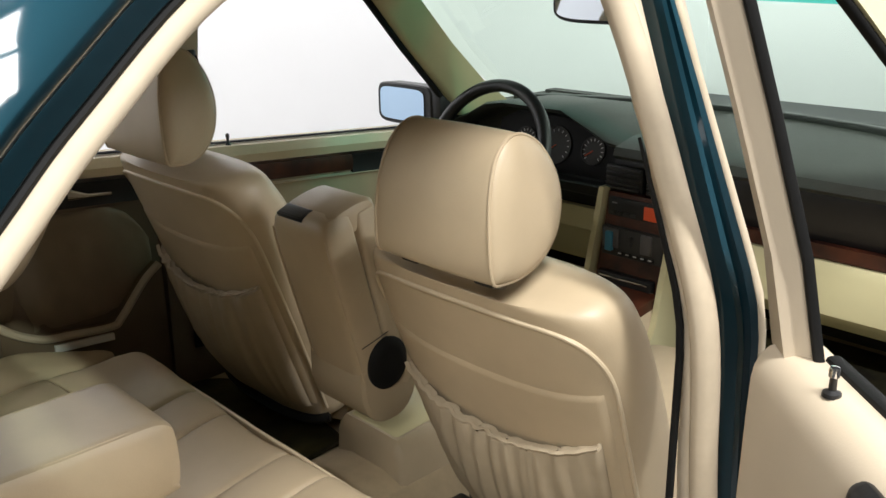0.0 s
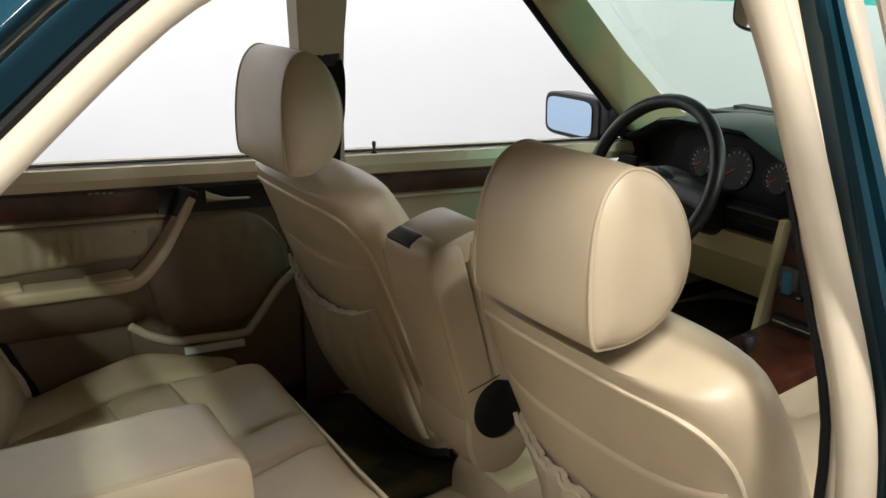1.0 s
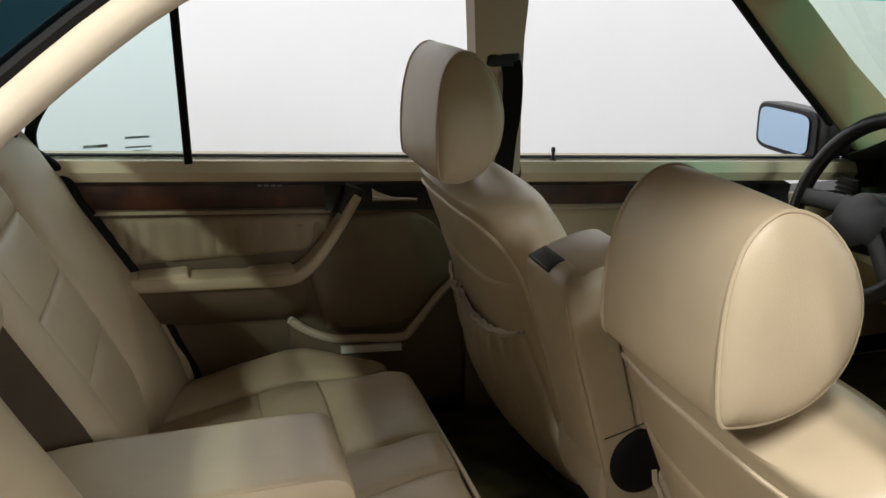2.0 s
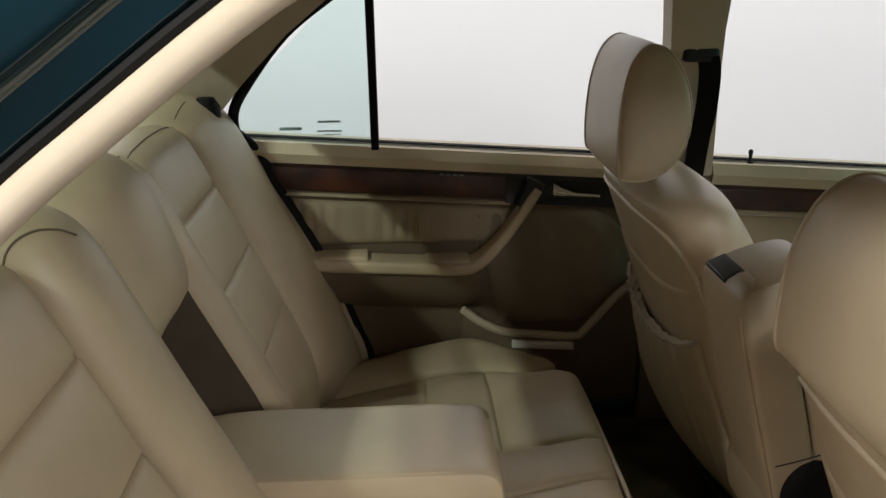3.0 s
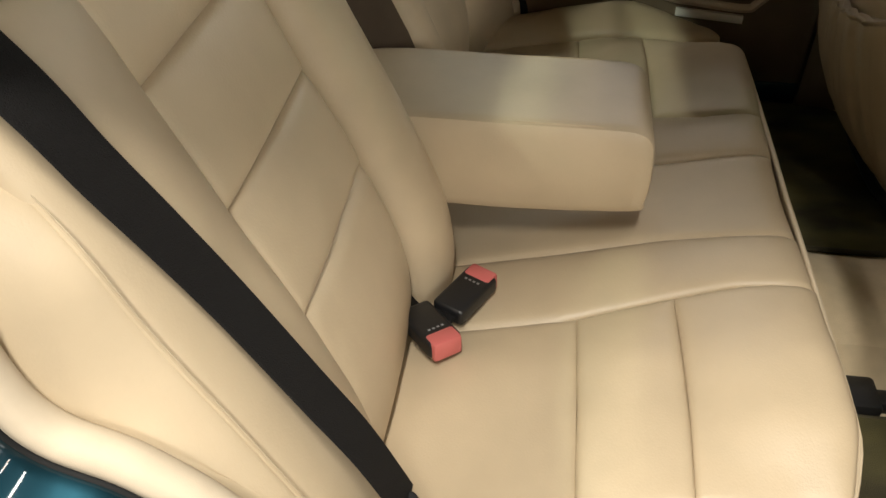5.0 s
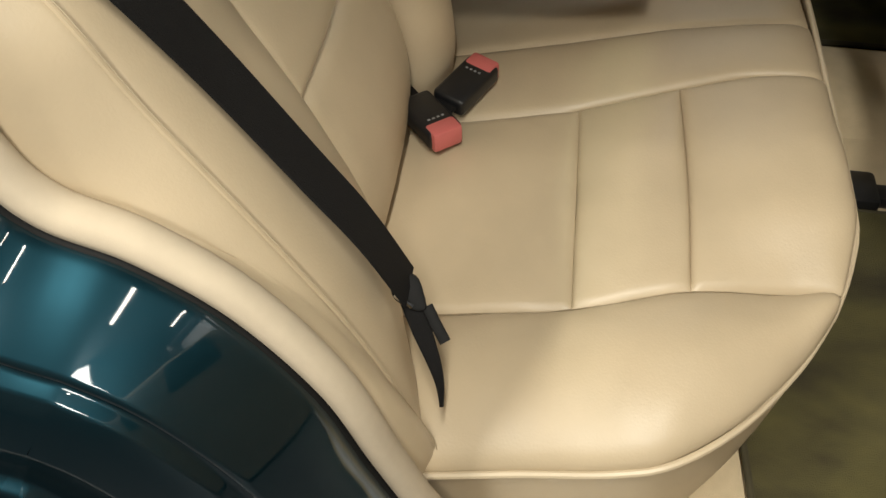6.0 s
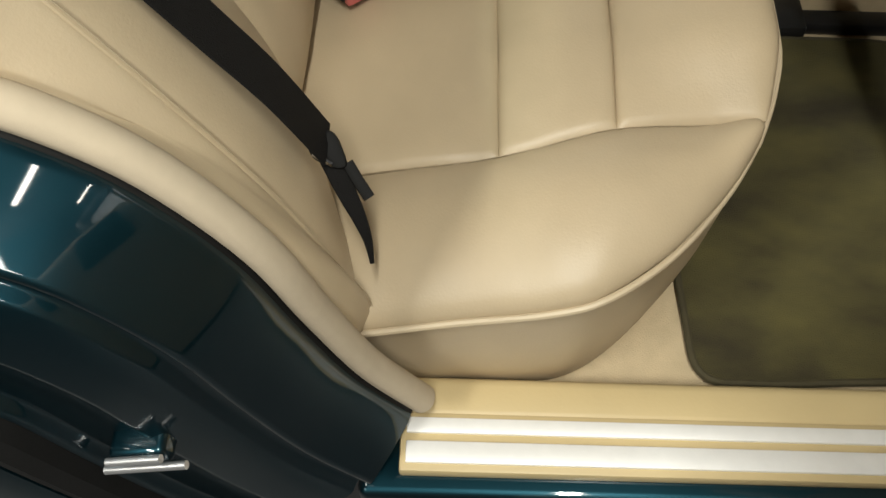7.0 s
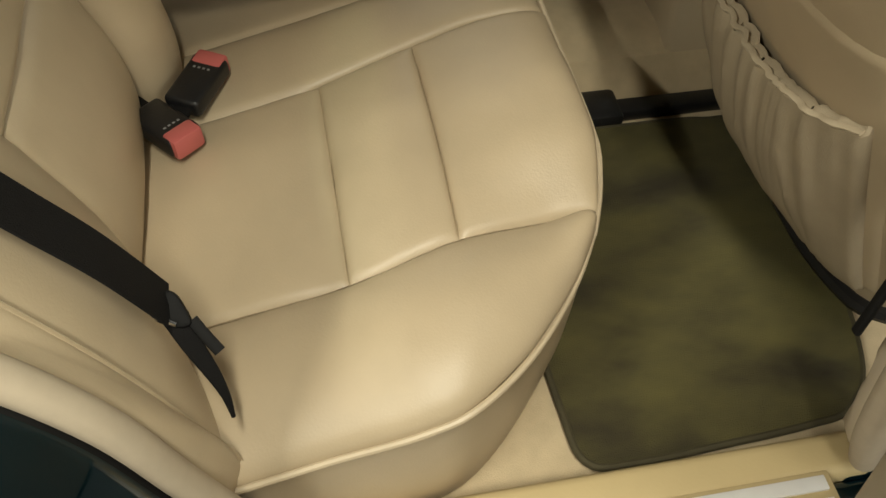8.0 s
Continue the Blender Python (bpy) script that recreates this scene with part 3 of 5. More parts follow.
for off in (-0.0025, 0.0025):
    part("side_seam", tube([p + V(0.0004, 0.0004 + off, off) for p in SEAM_LINE], 0.0005), LEATHER_IN, bench)
# Black strip put in as the dark gap between bolster and far door.
part("door_gap_seal", sweep([V(-p.x - 0.012, p.y + 0.004, p.z) for p in SEAM_LINE], strip_section(0.02, 0.02), (1, 0, 0)), RUBBER, car, "black strip for the dark gap beside the door")
part("side_panel", pillow(lambda u, v: along([V(-p.x, p.y, p.z) for p in SEAL_LINE], v).lerp(along([V(-p.x, p.y, p.z) for p in SEAM_LINE], v), u), 10, 40, 0.012, 0.012, 0.006), LEATHER, bench)

# cushion, tilted up towards its front
FRONT = 0.896
CORNER = 0.870


def cush_plane(y):
    return 0.575 + 0.22 * (y - 0.73)


def smooth(t):
    t = max(0.0, min(1.0, t))
    return t * t * (3 - 2 * t)


def droop(x, y):
    """The cushion falls away towards its front corners."""
    return 0.028 * smooth((abs(x) - 0.40) / 0.12) * smooth((y - 0.70) / 0.14)


def cush(x, y):
    """Height of the cushion's top."""
    z = cush_plane(y) - 0.006 + 0.010 * math.exp(-((abs(x) - 0.37) / 0.12) ** 2) - 0.012 * math.exp(-(x / 0.10) ** 2)
    if y > 0.80:
        z -= 0.7 * (y - 0.80) ** 2 + 9 * max(0.0, y - 0.86) ** 2
    return z - droop(x, y)


def table(rows, t):
    """A value between the rows (t, value)."""
    for (a, va), (b, vb) in zip(rows, rows[1:]):
        if t <= b:
            return lerp(va, vb, max(0.0, (t - a) / (b - a)))
    return rows[-1][1]


BAND = [(0.40, 0.250), (0.50, 0.249), (0.61, 0.242), (0.73, 0.214), (0.80, 0.200), (0.90, 0.204)]
MIDDLE = [(0.40, 0.112), (0.50, 0.109), (0.60, 0.104), (0.73, 0.092), (0.90, 0.098)]
IN_SEAM = spline([V(0.535, 0.40, 0), V(0.534, 0.485, 0), V(0.530, 0.618, 0), V(0.509, 0.732, 0), V(0.501, 0.825, 0), V(0.500, CORNER, 0)], 6)
OUT_LINE = spline([V(0.704, 0.45, 0), V(0.703, 0.50, 0), V(0.699, 0.58, 0), V(0.697, 0.662, 0), V(0.685, 0.714, 0), V(0.640, 0.774, 0), V(0.570, 0.834, 0), V(0.512, CORNER, 0)], 6)


def in_seam_x(y):
    for a, b in zip(IN_SEAM, IN_SEAM[1:]):
        if a.y <= y <= b.y:
            return lerp(a.x, b.x, (y - a.y) / (b.y - a.y))
    return IN_SEAM[-1].x if y > 0.6 else IN_SEAM[0].x


def front_y(x):
    """The cushion's front edge, rounded towards its corners."""
    return FRONT - 0.026 * max(0.0, (abs(x) - 0.39) / 0.122) ** 2


YS = [0.40, 0.617, 0.731, FRONT]
for s in (1, -1):
    for y0, y1 in zip(YS, YS[1:]):
        def f(u, v):
            y = lerp(y0, min(y1, CORNER), v)
            xa, xb = table(BAND, y) + 0.001, in_seam_x(y)
            x = lerp(xa, xb, u) if s > 0 else lerp(-xb, -xa, u)
            y = lerp(y0, front_y(x), v) if y1 == FRONT else y
            return V(x, y, cush(x, y))
        part("cushion_insert", pillow(f, 30, 24, 0.009, 0.013, 0.0040, 0.05, 0.0016, y0 * 7 + s), LEATHER, bench)

    def g(u, v):
        a, b = along(IN_SEAM, v), along(OUT_LINE, v)
        p = a.lerp(b, u) if s > 0 else a.lerp(b, 1 - u)
        w = u if s > 0 else 1 - u
        return V(p.x * s, p.y, cush(p.x, p.y) + 0.012 * math.sin(math.pi * w) - 0.014 * w ** 3 - 0.010 * max(0.0, (v - 0.86) / 0.14) ** 2)
    part("cushion_bolster", pillow(g, 26, 48, 0.014, 0.020, 0.008, 0.004, 0.002, 3.0 * s), LEATHER, bench)

    def h(u, v):
        y = lerp(0.40, FRONT, v)
        xa, xb = table(MIDDLE, y) + 0.001, table(BAND, y)
        x = lerp(xa, xb, u) if s > 0 else lerp(-xb, -xa, u)
        return V(x, y, cush(x, y))
    part("cushion_band", pillow(h, 14, 40, 0.007, 0.012, 0.0045, 0.05), LEATHER, bench)


def middle(u, v):
    y = lerp(0.40, FRONT, v)
    x = lerp(-1.0, 1.0, u) * table(MIDDLE, y)
    return V(x, y, cush(x, y))


part("cushion_centre", pillow(middle, 20, 40, 0.004, 0.016, 0.006, 0.05), LEATHER, bench)

EDGE = [V(p.x, p.y, cush_plane(p.y) - 0.024 - droop(p.x, p.y)) for p in OUT_LINE] + [V(x, front_y(x) + 0.001, cush_plane(front_y(x)) - 0.027 - 0.85 * droop(x, front_y(x))) for x in (0.48, 0.45, 0.42, 0.36, 0.3, 0.2, 0.1)]
RIM = EDGE + [V(0, FRONT + 0.001, cush_plane(FRONT) - 0.029)] + [V(-p.x, p.y, p.z) for p in reversed(EDGE)]
part("piping", tube(spline(RIM, 2), 0.0036, up=V(0, 0, 1)), PIPING, bench, "pale piping round the cushion")


def skirt_row(p):
    front = max(0.0, min(1.0, (p.y - 0.66) / 0.12))
    inward = V(-math.copysign(0.010, p.x) * max(0.0, min(1.0, (abs(p.x) - 0.48) / 0.1)), -0.008 * front, 0)
    low = 0.350
    return [p + V(0, 0, 0.004)] + [V(p.x, p.y, lerp(p.z, low, k)) + inward * d for k, d in ((0.12, 0.35), (0.35, 0.15), (0.7, 0.5), (0.92, 1.0), (1.0, 1.5))]


part("cushion_skirt", bridge(bmesh.new(), [skirt_row(p) for p in spline(RIM, 2)], False, False), LEATHER, bench)


from mathutils.bvhtree import BVHTree


def seam_over(names, pts, r=0.0009):
    """A dark stitched seam laid on the named parts of the bench, through points given as (x, y)."""
    for ob in [o for o in bench.children if o.name.split(".")[0] in names]:
        tree = BVHTree.FromPolygons([v.co for v in ob.data.vertices], [p.vertices[:] for p in ob.data.polygons])
        run = []
        for x, y in pts:
            hit = tree.ray_cast(V(x, y, 1.4), V(0, 0, -1))
            if hit[0] is not None and hit[0].z > 0.95:
                run.append(hit[0] + V(0, 0, 0.0006))
        if len(run) > 3:
            part("top_seam", tube(run, r, up=V(0, 1, 0)), DOORLOW, bench, "dark stitched seam")


seam_over(("inner_bolster",), [(0.219 - 0.0026 * k, 0.186 + 0.0024 * k) for k in range(24)], 0.0013)
seam_over(("inner_bolster", "back_insert", "outer_bolster"), [(-0.15 - 0.02 * k, 0.185 + 0.0015 * max(0, k - 14)) for k in range(22)])


# ---- front seats ----
def super_ring(c, ax, ay_, w, d, e=3.2, n=40):
    out = []
    for k in range(n):
        a = 2 * math.pi * k / n
        ca, sa = math.cos(a), math.sin(a)
        out.append(c + ax * (w / 2 * math.copysign(abs(ca) ** (2 / e), ca)) + ay_ * (d / 2 * math.copysign(abs(sa) ** (2 / e), sa)))
    return out


def front_seat(cx, foot_y, foot_z, lean, tall, bend, hx, hy, hz, hk, hw, hv, label):
    dy = foot_y - 1.13
    base = V(cx, 1.45 + dy, 0.35)
    seat = thing("bucket_seat", base, label, "car seat", "front seats")
    up = V(0, -math.sin(radians(lean)), math.cos(radians(lean)))
    fw = V(0, math.cos(radians(lean)), math.sin(radians(lean)))
    foot = V(cx, foot_y, foot_z)
    # widths and depths along the backrest
    rows = [(0.00, 0.46, 0.17, 3.0), (0.08, 0.47, 0.18, 3.2), (0.2, 0.49, 0.18, 3.4), (0.35, 0.515, 0.17, 3.4), (0.46, 0.525, 0.155, 3.2), (0.51, 0.52, 0.145, 3.0),
            (0.545, 0.508, 0.135, 2.8), (0.566, 0.482, 0.118, 2.6), (0.579, 0.43, 0.09, 2.4), (0.585, 0.33, 0.05, 2.2)]

    def centre(s, d):
        return foot + up * s + fw * (d / 2 + bend * (s / 0.6) ** 2)
    fine = spline([V(r[0] * tall, r[1] * 0.885, r[2]) for r in rows], 4)
    part("seat_back", loft([super_ring(centre(p.x, p.z), V(1, 0, 0), fw, p.y, p.z, 3.1) for p in fine]), LEATHER, seat)

    def rear(u, s, lift=0.0):
        """A point on the rear face: u from -1 to 1 across, s up."""
        s *= tall
        w = d = None
        for a, b in zip(fine, fine[1:]):
            if a.x <= s <= b.x:
                t = (s - a.x) / (b.x - a.x)
                w, d = lerp(a.y, b.y, t), lerp(a.z, b.z, t)
        if w is None:
            w, d = fine[-1].y, fine[-1].z
        u = max(-0.999, min(0.999, u))
        dep = (1 - abs(u) ** 3.1) ** (1 / 3.1)
        return centre(s, d) + V(1, 0, 0) * (u * w / 2) - fw * (d / 2 * dep + lift)
    # piping that frames the rear of the backrest
    loop = [rear(-0.95, s, 0.001) for s in (0.02, 0.12, 0.24, 0.36, 0.46)] + [rear(-0.91, 0.515, 0.001), rear(-0.78, 0.549, 0.001), rear(-0.4, 0.561, 0.001), rear(0, 0.562, 0.001)]
    loop += [rear(0.4, 0.561, 0.001), rear(0.78, 0.549, 0.001), rear(0.91, 0.515, 0.001)] + [rear(0.95, s, 0.001) for s in (0.46, 0.36, 0.24, 0.12, 0.02)]
    part("piping", tube(spline(loop, 5), 0.0036, up=fw), PIPING, seat, "pale leather piping on the seat back")
    part("back_shell", pillow(lambda u, v: rear(lerp(-0.92, 0.92, u), lerp(0.03, 0.455 - 0.012 * (1 - (2 * u - 1) ** 2), v), 0.002), 26, 26, 0.003, 0.008, 0.005, 0.01), LEATHER, seat, "smooth panel on the seat back")

    # gathered pocket
    def top_line(u):
        return 0.362 - 0.036 * math.sin(math.pi * u) ** 0.7

    def pocket(u, v):
        s = lerp(0.03, top_line(u), v)
        p = rear(lerp(-0.86, 0.86, u), s, 0.012)
        fall = (0.2 + v * (1.5 - 1.0 * v)) * min(1.0, min(u, 1 - u) / 0.10)
        bow = 0.03 * math.sin(4 * u + cx * 7) * (1 - v)
        fold = 0.9 - 2.2 * abs(noise.noise(V((u + bow) * 15, v * 0.7, cx * 5))) + 0.32 * v * (1 - 2.4 * abs(noise.noise(V((u + bow) * 31, v * 1.1, cx * 3))))
        return p - fw * (0.0072 * fold * fall + 0.030 * math.sin(math.pi * u) * math.sin(math.pi * min(1, v * 0.9)))
    part("seat_pocket", pillow(pocket, 110, 22, 0.004, 0.012, 0.010, 0.004, 0.002, cx), POCKET, seat, "gathered map pocket")
    part("pocket_hem", sweep(spline([pocket(0.012 + 0.976 * k / 60, 1.0) + up * (0.001 + 0.001 * math.sin(k * 0.9 + 2 * math.sin(k * 0.37))) for k in range(61)], 3), rounded(0.0026, 0.007, 0.0012, 2), fw), POCKET, seat, "gathered elastic hem")
    part("bottom_trim", tube(spline([rear(u, 0.0) + V(0, -0.004, -0.006) for u in (-0.96, -0.8, -0.4, 0.0, 0.4, 0.8, 0.96)], 4), 0.011), BLACK, seat, "black plastic edge under the backrest")
    # cushion and base
    part("seat_cushion", loft([super_ring(V(cx, y + dy, z), V(1, 0, 0), V(0, 0, 1), w, h, 3.4) for y, z, w, h in
                               ((1.20, 0.455, 0.42, 0.11), (1.23, 0.450, 0.48, 0.12), (1.45, 0.445, 0.50, 0.12), (1.65, 0.455, 0.50, 0.13), (1.76, 0.46, 0.48, 0.12), (1.80, 0.46, 0.42, 0.07))]), LEATHER, seat)
    for sx in (-0.2, 0.2):
        part("seat_rail", box(cx + sx - 0.02, cx + sx + 0.02, 1.22 + dy, 1.78, 0.35, 0.40, 0.005), BLACK, seat)
    part("seat_base", box(cx - 0.23, cx + 0.23, 1.26 + dy, 1.75, 0.385, 0.46, 0.01), BLACK, seat)
    # headrest
    prof = [(0.928 + (p.y - 0.928) * hk + hy, 0.966 + (p.z - 0.966) * hv + hz) for p in spline([V(0, 0.931, 0.974), V(0, 0.928, 1.03), V(0, 0.935, 1.092), V(0, 0.953, 1.137), V(0, 0.985, 1.158), V(0, 1.022, 1.146), V(0, 1.052, 1.108), V(0, 1.064, 1.060), V(0, 1.052, 1.012), V(0, 1.022, 0.980), V(0, 0.985, 0.966), V(0, 0.948, 0.965)], 5, True)]
    c = V(0, 0.928 + 0.062 * hk + hy, 0.966 + 0.094 * hv + hz)

    def narrow(x, z):
        """The cushion tapers towards its crown."""
        return x * (1.03 - 0.15 * max(0.0, min(1.0, (z - hz - 0.966) / (0.192 * hv))) ** 1.6)
    rings = []
    half = [(0.0, 1.012), (0.04, 1.010), (0.08, 1.004), (0.105, 0.998), (0.1165, 0.990), (0.1205, 0.978), (0.1235, 0.955), (0.1275, 0.90), (0.1310, 0.80), (0.1335, 0.62), (0.1345, 0.40), (0.135, 0.2)]
    for a, k in [(-a, k) for a, k in reversed(half[1:])] + half:
        rings.append([V(cx + hx + narrow(a * hw, c.z + (z - c.z) * k), c.y + (y - c.y) * k, c.z + (z - c.z) * k) for y, z in prof])
    head = part("headrest", loft(rings), LEATHER, seat)
    for sx in (-0.1195, 0.1195):
        part("headrest_piping", tube([V(cx + hx + narrow(sx * hw, z), c.y + (y - c.y) * 0.984, c.z + (z - c.z) * 0.984) for y, z in prof], 0.0025, closed=True), LEATHER, head, "leather piping round the side")
    collar = 0.966
    for sx in ((-0.07, 0.07) if cx > 0 else (-0.05, 0.05)):
        part("headrest_post", tube([V(cx + sx, 0.995 + hy, 0.99 + hz), V(cx + sx, 1.01 + hy, 0.90 + hz)], 0.007, up=V(1, 0, 0)), CHROME, head)
        part("post_collar", box(cx + sx - 0.018, cx + sx + 0.018, 0.965 + hy, 1.01 + hy, collar - 0.02, collar, 0.005), BLACK, head)
    return seat


front_seat(0.384, 1.19, 0.40, 25, 0.965, 0.035, 0.012, 0.0, 0.0, 1.0, 0.87, 0.935, "cream leather passenger seat with gathered rear pocket")
front_seat(-0.375, 1.135, 0.43, 20.5, 0.985, 0.004, -0.011, -0.020, 0.036, 0.82, 1.0, 1.06, "cream leather driver seat with gathered rear pocket")

# ---- centre armrest between the front seats ----
con = thing("centre_armrest", (0.05, 1.1, 0.43), "cream leather armrest folded upright between seats", "armrest")
ARM_X = 0.050


def arm_ring(y, z, w, d, e, n):
    return super_ring(V(ARM_X, y, z), V(1, 0, 0), V(0, 0.96, 0.28), w, d, e, n)


part("pad", loft([arm_ring(y, z, w, d, 8, 64) for y, z, w, d in
                  ((1.076, 0.60, 0.10, 0.045), (1.070, 0.62, 0.138, 0.062), (1.055, 0.70, 0.146, 0.066), (1.020, 0.83, 0.148, 0.066), (0.998, 0.915, 0.148, 0.066), (0.993, 0.940, 0.146, 0.064), (0.991, 0.955, 0.140, 0.058), (0.990, 0.964, 0.126, 0.046), (0.990, 0.968, 0.08, 0.02))]), LEATHER, con)
part("side_arm", loft([arm_ring(y, z, w, d, 6, 48) for y, z, w, d in
                       ((1.130, 0.60, 0.11, 0.045), (1.124, 0.64, 0.144, 0.056), (1.090, 0.80, 0.150, 0.058), (1.064, 0.90, 0.150, 0.056), (1.054, 0.945, 0.146, 0.052), (1.050, 0.968, 0.136, 0.044), (1.048, 0.977, 0.11, 0.03), (1.047, 0.980, 0.06, 0.012))]), LEATHER, con, "padded carrier in front of the cushion")
part("top_roll", loft([super_ring(V(x, 1.026, 0.956), V(0, 0.96, 0.28), V(0, -0.28, 0.96), 0.104 * k, 0.048 * k, 2.8, 28) for x, k in ((ARM_X - 0.066, 0.6), (ARM_X - 0.064, 0.85), (ARM_X - 0.055, 1.0), (ARM_X + 0.055, 1.0), (ARM_X + 0.064, 0.85), (ARM_X + 0.066, 0.6))]), LEATHER, con, "rolled top of the armrest")
LATCH = Matrix.Translation(V(0.027, 0.975, 0.965)) @ Matrix.Rotation(radians(24), 4, "X")
lt = part("latch", box(-0.034, 0.034, -0.014, 0.014, -0.010, -0.0015, 0.002, m=LATCH), BLACK, con, "black release latch")
part("latch_button", box(-0.030, 0.030, -0.011, 0.011, -0.0025, -0.0005, 0.0008, m=LATCH), DARK, lt)
part("hinge_cheek", loft([super_ring(V(x, 1.088, 0.665), V(0, 1, 0), V(0, 0, 1), 0.125 * k, 0.17 * k, 2.4) for x, k in ((-0.03, 0.9), (-0.025, 1.0), (0.116, 1.0), (0.122, 0.9))]), LEATHER_IN, con)
part("hinge_cap", loft([super_ring(V(x, 1.078, 0.694), V(0, 1, 0), V(0, 0, 1), 0.085 * k, 0.095 * k, 2) for x, k in ((0.112, 1), (0.126, 1.0), (0.131, 0.9), (0.134, 0.6))]), RUBBER, con, "round black hinge cap")
for ex in (-1, 1):
    part("seam", tube(spline([V(ARM_X + ex * w * 0.478, y - d * 0.46 * 0.96, z - d * 0.46 * 0.28) for y, z, w, d in ((1.070, 0.62, 0.138, 0.062), (1.055, 0.70, 0.146, 0.066), (1.020, 0.83, 0.148, 0.066), (0.998, 0.915, 0.148, 0.066), (0.993, 0.940, 0.146, 0.064))], 5), 0.0016, up=V(1, 0, 0)), LEATHER, con)
part("pad_joint", tube([V(ARM_X + 0.0735, 1.025, 0.735), V(ARM_X + 0.0735, 1.055, 0.742), V(ARM_X + 0.0725, 1.092, 0.752)], 0.0009, up=V(1, 0, 0)), DARK, con)
tun = thing("tunnel_console", (0, 1.3, 0.43), "cream centre tunnel console", "console")
part("body", loft([[V(x, y, z) for x, z in ((-w, 0.36), (-w + 0.012, h - 0.02), (-w + 0.03, h), (w - 0.03, h), (w - 0.012, h - 0.02), (w, 0.36))] for y, w, h in
                   ((1.125, 0.10, 0.485), (1.135, 0.105, 0.50), (1.3, 0.105, 0.51), (1.6, 0.105, 0.52), (1.95, 0.11, 0.56))]), LEATHER_IN, tun)
part("top_panel", loft([[V(x, y, z) for x, z in ((-0.068, h - 0.01), (-0.068, h + 0.001), (-0.062, h + 0.004), (0.062, h + 0.004), (0.068, h + 0.001), (0.068, h - 0.01))] for y, h in ((1.140, 0.496), (1.146, 0.501), (1.3, 0.51), (1.6, 0.52), (1.95, 0.56))]), DASHCREAM, tun, "cream lid with a fine joint")
part("shift_panel", loft([[V(x, y, z) for x, z in ((-0.098, h - 0.02), (-0.096, h + 0.004), (-0.088, h + 0.009), (0.088, h + 0.009), (0.096, h + 0.004), (0.098, h - 0.02))] for y, h in ((1.50, 0.515), (1.6, 0.52), (1.95, 0.56))]), WOOD, tun, "glossy burl wood shift panel")
lever = part("shift_lever", tube([V(0.01, 1.76, 0.54), V(0.014, 1.765, 0.57), V(0.02, 1.76, 0.60)], 0.008, up=V(1, 0, 0)), BLACK, tun, "black shift lever")
part("shift_knob", loft([super_ring(V(0.02, 1.76, z), V(1, 0, 0), V(0, 1, 0), w, w * 1.2, 2.4, 20) for z, w in ((0.590, 0.016), (0.598, 0.028), (0.612, 0.031), (0.622, 0.024), (0.625, 0.010))]), BLACK, lever, "black knob")
for k, (bx, bw) in enumerate(((-0.06, 0.03), (-0.01, 0.03), (0.05, 0.03))):
    part("switch", box(bx - bw / 2, bx + bw / 2, 1.62, 1.65, 0.53, 0.5405, 0.003), BLACK, tun, "black rocker switch")

# ---- dashboard ----
dash = thing("dashboard", (0, 2.2, 0.55), "black dashboard with wood strip and cream lower panel", "dashboard")


def dash_loft(profile, x0, x1):
    return loft([[V(x, y, z) for y, z in profile] for x in (x0, (x0 + x1) / 2, x1)])


part("dash_top", dash_loft([(2.02, 0.872), (2.03, 0.892), (2.10, 0.908), (2.30, 0.925), (2.50, 0.930), (2.50, 0.85), (2.05, 0.85)], -0.10, 0.69), DASHTOP, dash, "grey grained dash top")
part("dash_band", dash_loft([(2.035, 0.862), (2.03, 0.85), (2.05, 0.77), (2.06, 0.75), (2.3, 0.75), (2.3, 0.862)], -0.10, 0.69), BLACK, dash, "black padded band")
part("dash_band", dash_loft([(2.045, 0.784), (2.035, 0.776), (2.045, 0.735), (2.06, 0.716), (2.3, 0.716), (2.3, 0.784)], -0.69, -0.101), BLACK, dash, "black padded band under the dials")
part("wood_strip", dash_loft([(2.038, 0.752), (2.036, 0.722), (2.3, 0.722), (2.3, 0.752)], 0.10, 0.69), WOOD, dash, "glossy burl wood strip")
part("glovebox", dash_loft([(2.03, 0.718), (2.02, 0.70), (2.03, 0.60), (2.08, 0.555), (2.35, 0.54), (2.35, 0.718)], 0.12, 0.68), DASHCREAM, dash, "cream glovebox")
part("knee_panel", dash_loft([(2.04, 0.715), (2.03, 0.66), (2.10, 0.55), (2.35, 0.54), (2.35, 0.715)], -0.69, -0.10), DASHCREAM, dash, "cream knee panel")
part("binnacle", loft([[V(x, y, z) for y, z in ((2.50, 0.925), (2.25, hz + 0.004), (2.06, hz + 0.012), (2.045, hz + 0.006), (2.06, hz - 0.006), (2.150, hz - 0.012), (2.150, 0.775), (2.045, 0.768), (2.04, 0.75), (2.5, 0.76))] for x, hz in
                       ((-0.69, 0.885), (-0.64, 0.905), (-0.57, 0.942), (-0.50, 0.955), (-0.29, 0.955), (-0.22, 0.925), (-0.14, 0.890), (-0.10, 0.885))]), DASHTOP, dash, "instrument hood")
TILT = Matrix.Translation(V(0, 2.108, 0.852)) @ Matrix.Rotation(radians(-13), 4, "X")
cl = part("instrument_panel", plate([TILT @ V(x, -0.006, z) for x, z in ((-0.56, -0.085), (-0.13, -0.085), (-0.135, 0.0), (-0.20, 0.040), (-0.28, 0.078), (-0.50, 0.078), (-0.56, 0.05))], TILT.to_3x3() @ V(0, 0.012, 0), 0), DIAL, dash, "dark instrument panel")
